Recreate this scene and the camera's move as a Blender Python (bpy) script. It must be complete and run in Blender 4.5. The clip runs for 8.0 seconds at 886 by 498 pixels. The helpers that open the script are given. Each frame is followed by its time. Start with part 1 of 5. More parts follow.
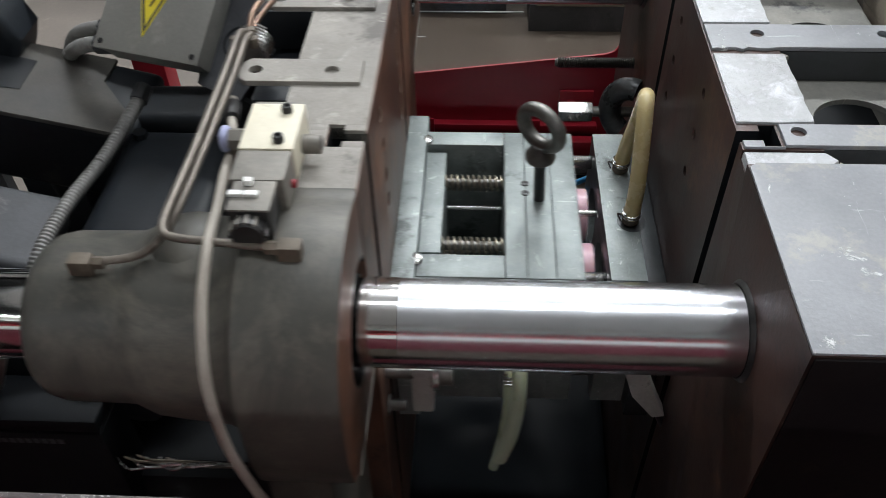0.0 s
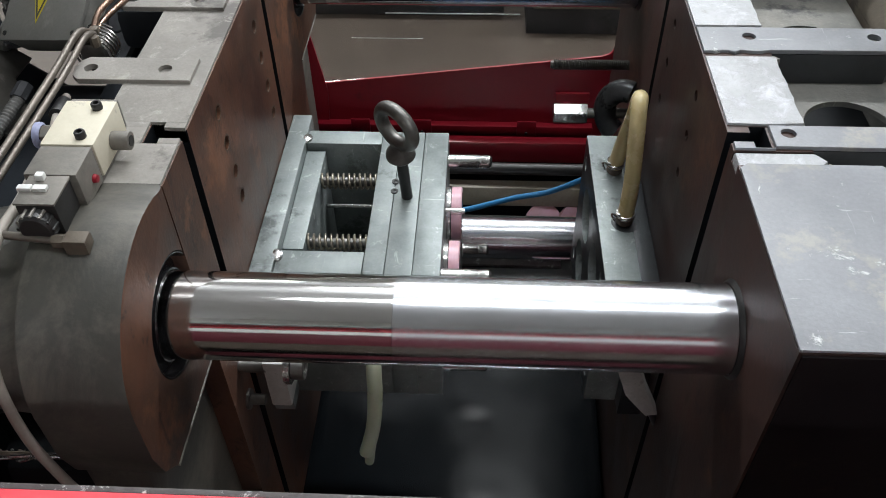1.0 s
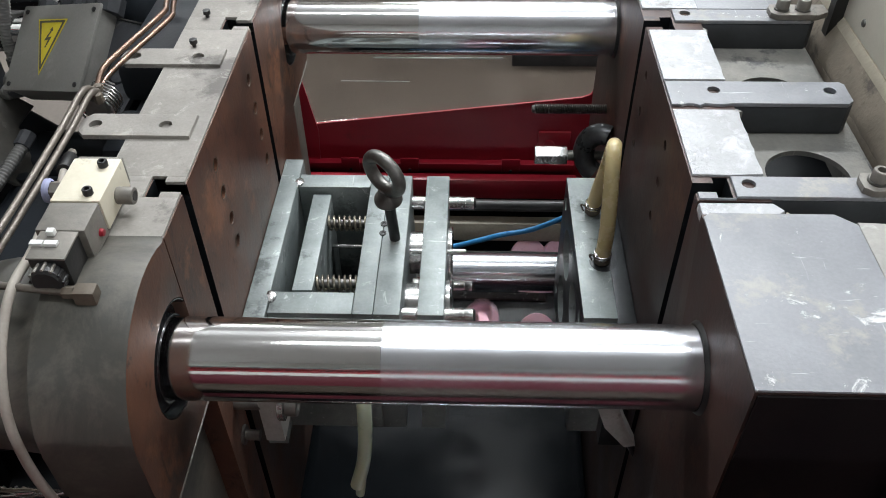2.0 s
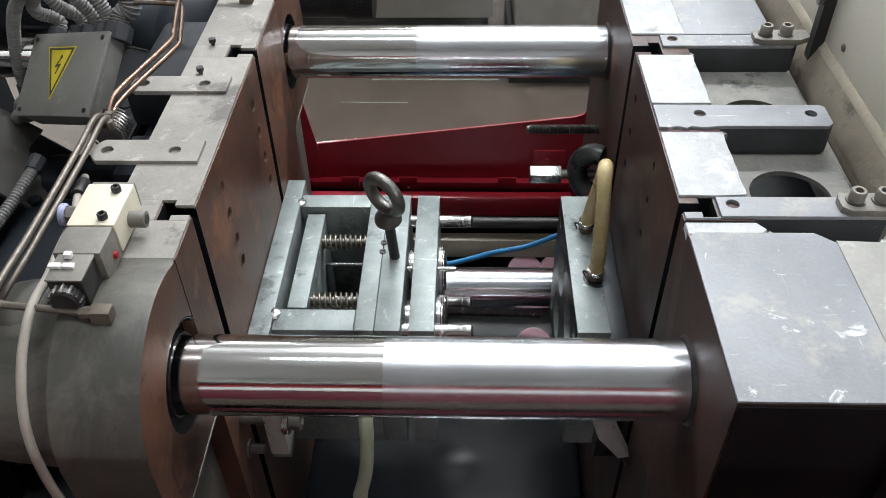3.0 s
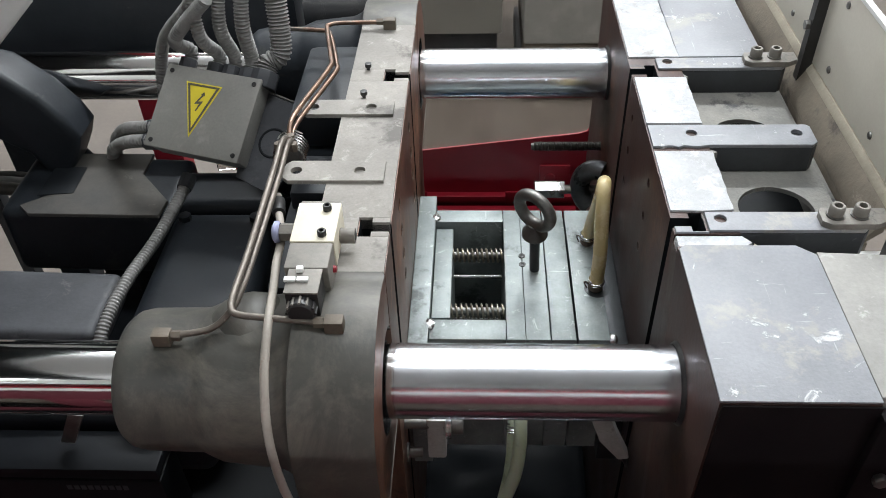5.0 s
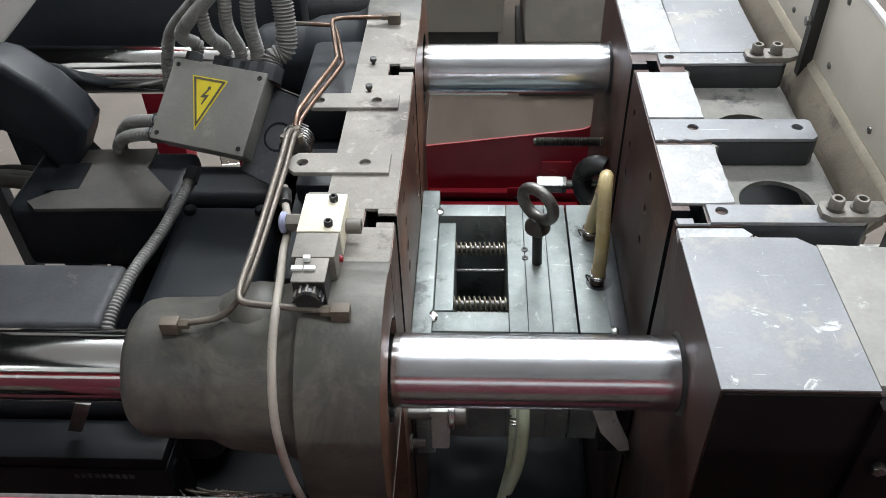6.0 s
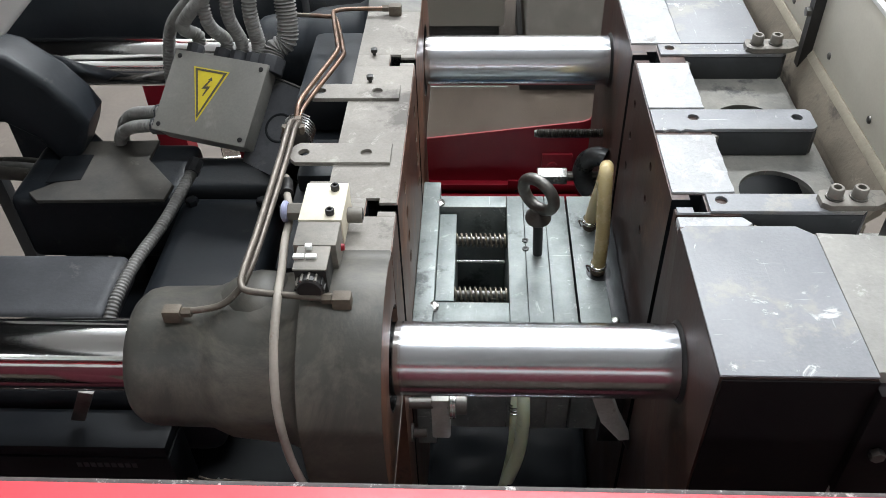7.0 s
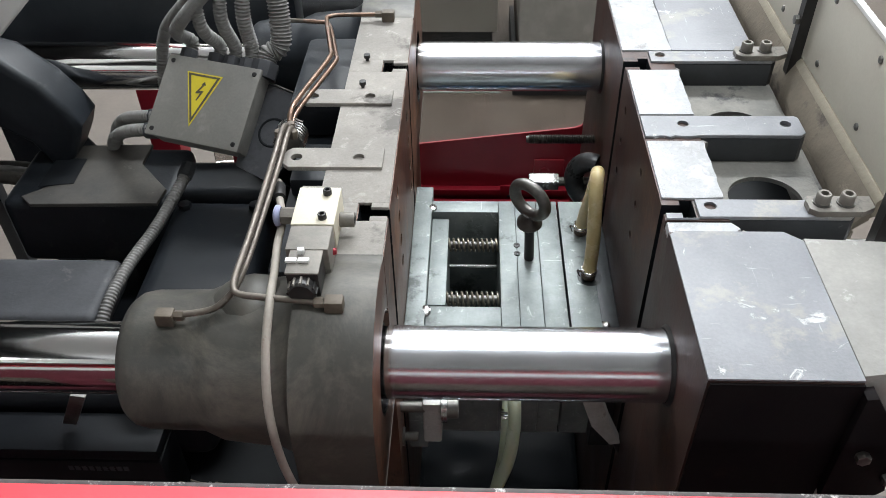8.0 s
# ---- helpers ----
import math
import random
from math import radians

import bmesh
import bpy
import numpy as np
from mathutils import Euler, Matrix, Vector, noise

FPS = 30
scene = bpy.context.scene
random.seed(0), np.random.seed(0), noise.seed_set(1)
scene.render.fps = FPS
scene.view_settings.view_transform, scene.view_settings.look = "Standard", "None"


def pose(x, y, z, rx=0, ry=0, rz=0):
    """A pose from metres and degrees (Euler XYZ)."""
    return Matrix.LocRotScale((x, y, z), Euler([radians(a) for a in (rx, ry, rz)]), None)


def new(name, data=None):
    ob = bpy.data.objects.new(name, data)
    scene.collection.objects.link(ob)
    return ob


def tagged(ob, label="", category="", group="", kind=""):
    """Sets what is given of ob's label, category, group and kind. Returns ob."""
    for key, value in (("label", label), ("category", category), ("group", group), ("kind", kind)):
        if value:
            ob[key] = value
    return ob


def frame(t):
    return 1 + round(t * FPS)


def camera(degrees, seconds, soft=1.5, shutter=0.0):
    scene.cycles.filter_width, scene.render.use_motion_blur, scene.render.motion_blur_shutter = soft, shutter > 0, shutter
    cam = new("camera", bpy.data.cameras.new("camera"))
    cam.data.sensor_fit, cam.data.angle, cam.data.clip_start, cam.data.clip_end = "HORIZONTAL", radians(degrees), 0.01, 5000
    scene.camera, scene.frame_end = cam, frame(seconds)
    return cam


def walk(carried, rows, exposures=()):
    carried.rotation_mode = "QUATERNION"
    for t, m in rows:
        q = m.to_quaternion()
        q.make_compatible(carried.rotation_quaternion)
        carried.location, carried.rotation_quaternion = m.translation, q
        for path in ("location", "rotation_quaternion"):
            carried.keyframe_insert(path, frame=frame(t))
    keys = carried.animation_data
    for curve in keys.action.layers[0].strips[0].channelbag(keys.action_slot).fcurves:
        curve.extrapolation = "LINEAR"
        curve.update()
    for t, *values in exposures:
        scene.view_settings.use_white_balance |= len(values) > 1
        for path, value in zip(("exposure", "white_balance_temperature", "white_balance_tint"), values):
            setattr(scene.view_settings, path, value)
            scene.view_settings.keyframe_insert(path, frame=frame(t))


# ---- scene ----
cam = camera(56.03, 8.0, soft=0.7, shutter=0.35)
# Plan: x runs along the tie bars (0 is the fixed platen's face), y away from the operator, z up.
CAMERA_PATH = [
    (0.0, pose(-0.2034, -0.4214, 1.8059, 44.956, 0.946, 2.595)),
    (0.5, pose(-0.2046, -0.4254, 1.8073, 44.839, 0.827, 2.545)),
    (1.0, pose(-0.2008, -0.4293, 1.8104, 45.089, 0.724, 2.592)),
    (1.5, pose(-0.1965, -0.4376, 1.8331, 45.999, 0.455, 2.182)),
    (3.0, pose(-0.1931, -0.4694, 1.8803, 47.741, 0.796, 1.487)),
    (3.5, pose(-0.1936, -0.4754, 1.8923, 48.194, 0.878, 1.927)),
    (4.0, pose(-0.1911, -0.4824, 1.9038, 48.627, 1.305, 2.225)),
    (4.5, pose(-0.1886, -0.4975, 1.9146, 48.703, 1.256, 1.651)),
    (5.0, pose(-0.1868, -0.5104, 1.9193, 48.530, 1.500, 1.944)),
    (6.5, pose(-0.1920, -0.5261, 1.9189, 48.493, 1.272, 2.082)),
    (7.0, pose(-0.1905, -0.5302, 1.9168, 48.214, 1.372, 2.114)),
    (7.5, pose(-0.1852, -0.5358, 1.9224, 48.734, 1.310, 1.686)),
    (8.0, pose(-0.1887, -0.5349, 1.9200, 48.567, 0.954, 1.858)),
]
walk(cam, CAMERA_PATH, exposures=[(0.0, -0.22), (1.0, -0.20), (1.5, -0.12), (3.0, 0.08), (8.0, 0.10)])

# ---- light ----
world = bpy.data.worlds.new("hall")
scene.world = world
world.use_nodes = True
world.node_tree.nodes["Background"].inputs["Color"].default_value = (0.75, 0.82, 0.9, 1)
world.node_tree.nodes["Background"].inputs["Strength"].default_value = 0.10
# First two follow shadow and reflections; the others are unseen, added for fill.
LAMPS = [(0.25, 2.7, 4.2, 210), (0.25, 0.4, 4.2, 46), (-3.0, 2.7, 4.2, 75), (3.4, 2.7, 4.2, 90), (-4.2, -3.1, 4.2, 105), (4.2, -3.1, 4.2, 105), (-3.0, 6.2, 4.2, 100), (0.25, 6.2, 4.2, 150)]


# ---- materials ----
def material(name, base, second=None, rough=0.5, metal=0.0, scale=20.0, grain=200.0, bump=0.1, mix=0.5, spec=0.5, stretch=(1, 1, 1),
             spots=None, spot_scale=30.0, spot_at=0.62, rough_var=0.15, scratch=None, scratch_at=0.64, dirt=None, dirt_scale=45.0, dirt_at=0.6, dirt_soft=0.12, glow=0.0, through_light=0.0, relief=0.0):
    """A surface with two scales of colour noise, an optional layer of spots (wear, rust, dust) and fine relief."""
    m = bpy.data.materials.new(name)
    m.use_nodes = True
    nt = m.node_tree
    b = nt.nodes["Principled BSDF"]
    link = nt.links.new

    def node(kind, **values):
        n = nt.nodes.new(kind)
        for key, v in values.items():
            n.inputs[key].default_value = v
        return n

    co = node("ShaderNodeTexCoord")
    mp = node("ShaderNodeMapping", Scale=stretch)
    link(co.outputs["Object"], mp.inputs["Vector"])
    big = node("ShaderNodeTexNoise", Scale=scale, Detail=6.0, Roughness=0.62)
    fine = node("ShaderNodeTexNoise", Scale=grain, Detail=3.0, Roughness=0.6)
    for n in (big, fine):
        link(mp.outputs["Vector"], n.inputs["Vector"])
    second = second or tuple(c * 0.7 for c in base)
    ramp = node("ShaderNodeValToRGB")
    ramp.color_ramp.elements[0].position, ramp.color_ramp.elements[1].position = 0.5 - 0.18, 0.5 + 0.18
    link(big.outputs["Fac"], ramp.inputs["Fac"])
    mx = node("ShaderNodeMix")
    mx.data_type = "RGBA"
    link(ramp.outputs["Color"], mx.inputs["Factor"])
    mx.inputs["A"].default_value, mx.inputs["B"].default_value = (*second, 1), (*base, 1)
    colour = mx.outputs["Result"]
    gm = node("ShaderNodeMix")
    gm.data_type, gm.blend_type = "RGBA", "OVERLAY"
    gm.inputs["Factor"].default_value = mix * 0.3
    link(colour, gm.inputs["A"])
    link(fine.outputs["Fac"], gm.inputs["B"])
    colour = gm.outputs["Result"]
    if spots:
        sp = node("ShaderNodeTexNoise", Scale=spot_scale, Detail=7.0, Roughness=0.7)
        link(co.outputs["Object"], sp.inputs["Vector"])
        sr = node("ShaderNodeValToRGB")
        sr.color_ramp.elements[0].position, sr.color_ramp.elements[1].position = spot_at, spot_at + 0.08
        link(sp.outputs["Fac"], sr.inputs["Fac"])
        sm = node("ShaderNodeMix")
        sm.data_type = "RGBA"
        link(sr.outputs["Color"], sm.inputs["Factor"])
        link(colour, sm.inputs["A"])
        sm.inputs["B"].default_value = (*spots, 1)
        colour = sm.outputs["Result"]
    if dirt:
        dn = node("ShaderNodeTexNoise", Scale=dirt_scale, Detail=8.0, Roughness=0.75, Distortion=0.6)
        link(mp.outputs["Vector"], dn.inputs["Vector"])
        dr = node("ShaderNodeMapRange", **{"From Min": dirt_at, "From Max": dirt_at + dirt_soft})
        link(dn.outputs["Fac"], dr.inputs["Value"])
        dm = node("ShaderNodeMix")
        dm.data_type = "RGBA"
        link(dr.outputs["Result"], dm.inputs["Factor"])
        link(colour, dm.inputs["A"])
        dm.inputs["B"].default_value = (*dirt, 1)
        colour = dm.outputs["Result"]
    if scratch:
        for turn, wide in ((25, (14, 160, 60)), (-50, (220, 10, 60))):
            sc_map = node("ShaderNodeMapping", Scale=wide, Rotation=(0, 0, radians(turn)))
            link(co.outputs["Object"], sc_map.inputs["Vector"])
            sn = node("ShaderNodeTexNoise", Scale=1.0, Detail=4.0, Roughness=0.7)
            link(sc_map.outputs["Vector"], sn.inputs["Vector"])
            sr2 = node("ShaderNodeMapRange", **{"From Min": scratch_at, "From Max": scratch_at + 0.06, "To Max": 0.7})
            link(sn.outputs["Fac"], sr2.inputs["Value"])
            cm = node("ShaderNodeMix")
            cm.data_type = "RGBA"
            link(sr2.outputs["Result"], cm.inputs["Factor"])
            link(colour, cm.inputs["A"])
            cm.inputs["B"].default_value = (*scratch, 1)
            colour = cm.outputs["Result"]
    link(colour, b.inputs["Base Color"])
    rr = node("ShaderNodeMapRange", **{"To Min": max(0.02, rough - rough_var), "To Max": min(1.0, rough + rough_var)})
    link(big.outputs["Fac"], rr.inputs["Value"])
    link(rr.outputs["Result"], b.inputs["Roughness"])
    b.inputs["Metallic"].default_value = metal
    b.inputs["Specular IOR Level"].default_value = spec
    if bump:
        bp = node("ShaderNodeBump", Strength=bump, Distance=0.002)
        link(fine.outputs["Fac"], bp.inputs["Height"])
        if relief and dirt:
            flake = node("ShaderNodeBump", Strength=relief, Distance=0.003)
            link(dr.outputs["Result"], flake.inputs["Height"])
            link(flake.outputs["Normal"], bp.inputs["Normal"])
        link(bp.outputs["Normal"], b.inputs["Normal"])
    if through_light:
        b.inputs["Subsurface Weight"].default_value = through_light
        b.inputs["Subsurface Radius"].default_value = (0.01, 0.008, 0.004)
    if glow:
        b.inputs["Emission Color"].default_value = (*base, 1)
        b.inputs["Emission Strength"].default_value = glow
    return m


M = {}
M["chrome"] = material("chrome", (0.72, 0.71, 0.70), (0.66, 0.65, 0.64), rough=0.10, metal=1.0, scale=5, grain=300, bump=0.015, mix=0.15, stretch=(0.4, 3, 3), rough_var=0.05, dirt=(0.60, 0.58, 0.56), dirt_scale=30, dirt_at=0.6)
M["chrome_wiped"] = material("chrome_wiped", (0.80, 0.82, 0.86), (0.70, 0.72, 0.76), rough=0.21, metal=1.0, scale=7, grain=260, bump=0.02, mix=0.2, stretch=(1.6, 1, 1), rough_var=0.08, dirt=(0.62, 0.62, 0.64), dirt_scale=26, dirt_at=0.58)
M["platen_top"] = material("platen_top", (0.320, 0.298, 0.270), (0.20, 0.187, 0.170), rough=0.75, scale=10, grain=320, bump=0.15, spots=(0.125, 0.114, 0.104), spot_scale=11, spot_at=0.56, dirt=(0.42, 0.395, 0.36), dirt_scale=40, dirt_at=0.58, scratch=(0.44, 0.42, 0.39), scratch_at=0.68)
M["cast_grey"] = material("cast_grey", (0.100, 0.093, 0.078), (0.040, 0.041, 0.038), rough=0.5, scale=5, grain=240, bump=0.07, mix=0.3, spots=(0.030, 0.031, 0.030), spot_scale=7, spot_at=0.62, dirt=(0.185, 0.166, 0.135), dirt_scale=9, dirt_at=0.46, dirt_soft=0.32)
M["fixed_top"] = material("fixed_top", (0.270, 0.277, 0.297), (0.180, 0.186, 0.201), rough=0.45, scale=9, grain=300, bump=0.12, spots=(0.305, 0.296, 0.278), spot_scale=14, spot_at=0.56, rough_var=0.22, dirt=(0.62, 0.62, 0.63), dirt_scale=24, dirt_at=0.615, dirt_soft=0.05, scratch=(0.56, 0.57, 0.60), scratch_at=0.66, relief=0.3)
M["fixed_white"] = material("fixed_white", (0.47, 0.48, 0.50), (0.30, 0.30, 0.305), rough=0.42, scale=14, grain=200, bump=0.45, spots=(0.24, 0.23, 0.22), spot_scale=24, spot_at=0.58, dirt=(0.59, 0.60, 0.63), dirt_scale=30, dirt_at=0.50, dirt_soft=0.14, relief=0.3)
M["fixed_side"] = material("fixed_side", (0.32, 0.31, 0.288), (0.22, 0.215, 0.202), rough=0.6, scale=12, grain=240, bump=0.15, spots=(0.20, 0.195, 0.185), spot_scale=16, spot_at=0.62, dirt=(0.47, 0.46, 0.44), dirt_scale=34, dirt_at=0.58)
M["fixed_dull"] = material("fixed_dull", (0.26, 0.25, 0.225), (0.13, 0.13, 0.122), rough=0.75, scale=12, grain=200, bump=0.3, spots=(0.06, 0.06, 0.062), spot_scale=13, spot_at=0.55, dirt=(0.38, 0.36, 0.32), dirt_scale=34, dirt_at=0.6)
M["rib_side_dark"] = material("rib_side_dark", (0.055, 0.06, 0.066), (0.03, 0.033, 0.037), rough=0.5, scale=18, grain=220, bump=0.15, spots=(0.22, 0.22, 0.21), spot_scale=26, spot_at=0.66)
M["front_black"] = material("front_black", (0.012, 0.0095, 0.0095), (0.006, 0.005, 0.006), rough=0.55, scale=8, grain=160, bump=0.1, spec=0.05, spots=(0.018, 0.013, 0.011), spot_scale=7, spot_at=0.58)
M["rust"] = material("rust", (0.165, 0.074, 0.044), (0.048, 0.031, 0.026), rough=0.42, metal=0.25, scale=11, grain=170, bump=0.15, stretch=(1, 1, 0.65), spots=(0.225, 0.100, 0.054), spot_scale=7, spot_at=0.56, rough_var=0.2, dirt=(0.030, 0.021, 0.019), dirt_scale=34, dirt_at=0.55, scratch=(0.24, 0.15, 0.11), scratch_at=0.68)
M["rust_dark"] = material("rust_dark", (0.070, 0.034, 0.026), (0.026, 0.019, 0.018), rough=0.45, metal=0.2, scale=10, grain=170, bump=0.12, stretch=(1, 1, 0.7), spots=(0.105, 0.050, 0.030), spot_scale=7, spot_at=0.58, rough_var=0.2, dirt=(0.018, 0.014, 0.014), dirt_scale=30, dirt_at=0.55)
M["mould"] = material("mould", (0.30, 0.335, 0.33), (0.145, 0.168, 0.166), rough=0.45, metal=0.2, scale=14, grain=340, bump=0.05, spots=(0.105, 0.118, 0.118), spot_scale=17, spot_at=0.57, rough_var=0.2, dirt=(0.48, 0.515, 0.515), dirt_scale=55, dirt_at=0.60, dirt_soft=0.08, scratch=(0.50, 0.53, 0.53), scratch_at=0.66)
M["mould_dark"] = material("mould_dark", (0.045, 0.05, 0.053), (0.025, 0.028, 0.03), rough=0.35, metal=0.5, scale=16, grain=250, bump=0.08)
M["steel"] = material("steel", (0.62, 0.62, 0.61), (0.42, 0.42, 0.41), rough=0.24, metal=0.95, scale=40, grain=300, bump=0.06)
M["zinc_bright"] = material("zinc_bright", (0.60, 0.60, 0.58), (0.44, 0.44, 0.42), rough=0.4, metal=0.15, scale=40, grain=300, bump=0.12, spots=(0.30, 0.29, 0.27), spot_scale=40, spot_at=0.58)
M["worn_steel"] = material("worn_steel", (0.24, 0.235, 0.22), (0.11, 0.105, 0.10), rough=0.38, metal=0.8, scale=30, grain=260, bump=0.12, rough_var=0.2)
M["spring"] = material("spring", (0.42, 0.38, 0.30), (0.28, 0.25, 0.2), rough=0.35, metal=0.85, scale=40, grain=300, bump=0.05)
M["black_steel"] = material("black_steel", (0.035, 0.034, 0.034), (0.02, 0.02, 0.02), rough=0.42, metal=0.3, scale=30, grain=240, bump=0.1)
M["navy"] = material("navy", (0.020, 0.024, 0.029), (0.009, 0.011, 0.014), rough=0.42, scale=7, grain=160, bump=0.1, spec=0.24, spots=(0.044, 0.044, 0.044), spot_scale=5, spot_at=0.6, dirt=(0.050, 0.050, 0.048), dirt_scale=20, dirt_at=0.62)
M["slate"] = material("slate", (0.075, 0.078, 0.085), (0.038, 0.040, 0.045), rough=0.55, scale=7, grain=200, bump=0.12, spec=0.3, spots=(0.026, 0.028, 0.031), spot_scale=6, spot_at=0.58, dirt=(0.12, 0.118, 0.115), dirt_scale=22, dirt_at=0.58)
M["dusty_paint"] = material("dusty_paint", (0.100, 0.092, 0.080), (0.045, 0.044, 0.043), rough=0.6, scale=9, grain=220, bump=0.1, spec=0.3, spots=(0.034, 0.036, 0.038), spot_scale=7, spot_at=0.59, dirt=(0.17, 0.16, 0.145), dirt_scale=24, dirt_at=0.6)
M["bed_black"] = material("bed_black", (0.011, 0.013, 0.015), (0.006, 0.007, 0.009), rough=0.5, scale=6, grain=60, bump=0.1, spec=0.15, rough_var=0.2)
M["wet_black"] = material("wet_black", (0.007, 0.009, 0.011), (0.004, 0.005, 0.006), rough=0.18, scale=5, grain=14, bump=0.05, spec=0.35, rough_var=0.1)
M["dull_red"] = material("dull_red", (0.13, 0.022, 0.034), (0.09, 0.016, 0.024), rough=0.6, scale=6, grain=150, bump=0.06)
M["box_grey"] = material("box_grey", (0.235, 0.228, 0.21), (0.18, 0.175, 0.162), rough=0.6, scale=10, grain=300, bump=0.06, spots=(0.30, 0.285, 0.26), spot_scale=9, spot_at=0.58)
M["conduit"] = material("conduit", (0.25, 0.245, 0.235), (0.15, 0.148, 0.142), rough=0.6, scale=18, grain=200, bump=0.05)
M["red"] = material("red", (0.30, 0.008, 0.022), (0.22, 0.007, 0.016), rough=0.38, scale=4, grain=180, bump=0.04, mix=0.3, spots=(0.16, 0.010, 0.018), spot_scale=5, spot_at=0.58)
M["red_rail"] = material("red_rail", (0.75, 0.05, 0.075), (0.66, 0.04, 0.06), rough=0.4, scale=8, grain=160, bump=0.05, mix=0.3)
M["edge_worn"] = material("edge_worn", (0.10, 0.09, 0.09), (0.05, 0.04, 0.04), rough=0.6, scale=60, grain=200, bump=0.4, spots=(0.6, 0.58, 0.57), spot_scale=75, spot_at=0.58)
M["beige"] = material("beige", (0.60, 0.57, 0.49), (0.53, 0.50, 0.43), rough=0.5, scale=5, grain=300, bump=0.05, mix=0.25, spots=(0.45, 0.42, 0.36), spot_scale=9, spot_at=0.68)
M["beige_dirty"] = material("beige_dirty", (0.40, 0.36, 0.28), (0.29, 0.26, 0.205), rough=0.6, scale=16, grain=220, bump=0.15, spots=(0.25, 0.22, 0.18), spot_scale=22, spot_at=0.64)
M["dust_brown"] = material("dust_brown", (0.235, 0.20, 0.155), (0.15, 0.128, 0.10), rough=0.75, scale=14, grain=200, bump=0.25, spots=(0.085, 0.073, 0.06), spot_scale=12, spot_at=0.56, dirt=(0.34, 0.30, 0.24), dirt_scale=34, dirt_at=0.6)
M["white"] = material("white", (0.78, 0.78, 0.76), (0.7, 0.7, 0.68), rough=0.45, scale=10, grain=240, bump=0.05, mix=0.2)
M["cream"] = material("cream", (0.70, 0.65, 0.52), (0.62, 0.57, 0.45), rough=0.5, scale=30, grain=300, bump=0.06, mix=0.3, spots=(0.36, 0.32, 0.26), spot_scale=34, spot_at=0.64)
M["zinc"] = material("zinc", (0.24, 0.222, 0.195), (0.15, 0.14, 0.125), rough=0.55, metal=0.2, scale=30, grain=300, bump=0.12, dirt=(0.10, 0.095, 0.088), dirt_scale=70, dirt_at=0.58)
M["copper_pipe"] = material("copper_pipe", (0.25, 0.155, 0.11), (0.13, 0.09, 0.07), rough=0.32, metal=0.8, scale=25, grain=200, bump=0.08, spots=(0.22, 0.20, 0.18), spot_scale=16, spot_at=0.55)
M["grey_pipe"] = material("grey_pipe", (0.185, 0.160, 0.135), (0.11, 0.095, 0.08), rough=0.4, metal=0.4, scale=25, grain=200, bump=0.06, dirt=(0.33, 0.30, 0.27), dirt_scale=60, dirt_at=0.6)
M["cable"] = material("cable", (0.42, 0.38, 0.33), (0.29, 0.26, 0.225), rough=0.55, scale=14, grain=200, bump=0.08, spots=(0.24, 0.175, 0.13), spot_scale=18, spot_at=0.6)
M["brass"] = material("brass", (0.15, 0.122, 0.092), (0.09, 0.075, 0.060), rough=0.6, metal=0.2, scale=40, grain=260, bump=0.15, dirt=(0.21, 0.185, 0.15), dirt_scale=60, dirt_at=0.58)
M["hose"] = material("hose", (0.60, 0.50, 0.28), (0.52, 0.42, 0.22), rough=0.28, scale=20, grain=150, bump=0.03, mix=0.2, through_light=0.3)
M["hose_grey"] = material("hose_grey", (0.52, 0.58, 0.44), (0.44, 0.50, 0.36), rough=0.3, scale=20, grain=150, bump=0.05, mix=0.2, through_light=0.3)
M["blue"] = material("blue", (0.03, 0.22, 0.48), (0.025, 0.17, 0.38), rough=0.3, scale=20, grain=200, bump=0.03)
M["lilac"] = material("lilac", (0.40, 0.42, 0.62), (0.33, 0.35, 0.52), rough=0.35, scale=30, grain=200, bump=0.03)
M["rubber"] = material("rubber", (0.016, 0.016, 0.018), (0.010, 0.010, 0.011), rough=0.22, scale=20, grain=120, bump=0.04, spec=0.6, rough_var=0.1)
M["gunmetal"] = material("gunmetal", (0.11, 0.115, 0.12), (0.04, 0.042, 0.045), rough=0.30, metal=0.5, scale=24, grain=200, bump=0.06, spots=(0.30, 0.31, 0.32), spot_scale=28, spot_at=0.60)
M["pink"] = material("pink", (0.78, 0.50, 0.57), (0.72, 0.43, 0.50), rough=0.3, scale=20, grain=200, bump=0.02, mix=0.2, through_light=0.2)
M["yellow"] = material("yellow", (0.75, 0.62, 0.04), (0.66, 0.53, 0.04), rough=0.5, scale=30, grain=300, bump=0.03, mix=0.3)
M["ink"] = material("ink", (0.10, 0.095, 0.07), (0.07, 0.065, 0.05), rough=0.6, scale=40, grain=300, bump=0.03)
M["floor"] = material("floor", (0.150, 0.126, 0.106), (0.105, 0.088, 0.075), rough=0.5, scale=2.5, grain=60, bump=0.06, spots=(0.20, 0.175, 0.15), spot_scale=3, spot_at=0.6)
M["wall"] = material("wall", (0.66, 0.66, 0.64), (0.6, 0.6, 0.58), rough=0.8, scale=1.5, grain=40, bump=0.1)
M["ceiling"] = material("ceiling", (0.80, 0.81, 0.82), (0.74, 0.75, 0.76), rough=0.8, scale=1.5, grain=40, bump=0.1)
M["cabinet"] = material("cabinet", (0.47, 0.48, 0.44), (0.40, 0.41, 0.38), rough=0.5, scale=3, grain=120, bump=0.05)
M["lamp"] = material("lamp", (0.93, 0.97, 1.0), (0.93, 0.97, 1.0), rough=0.5, bump=0, glow=1.0, mix=0)
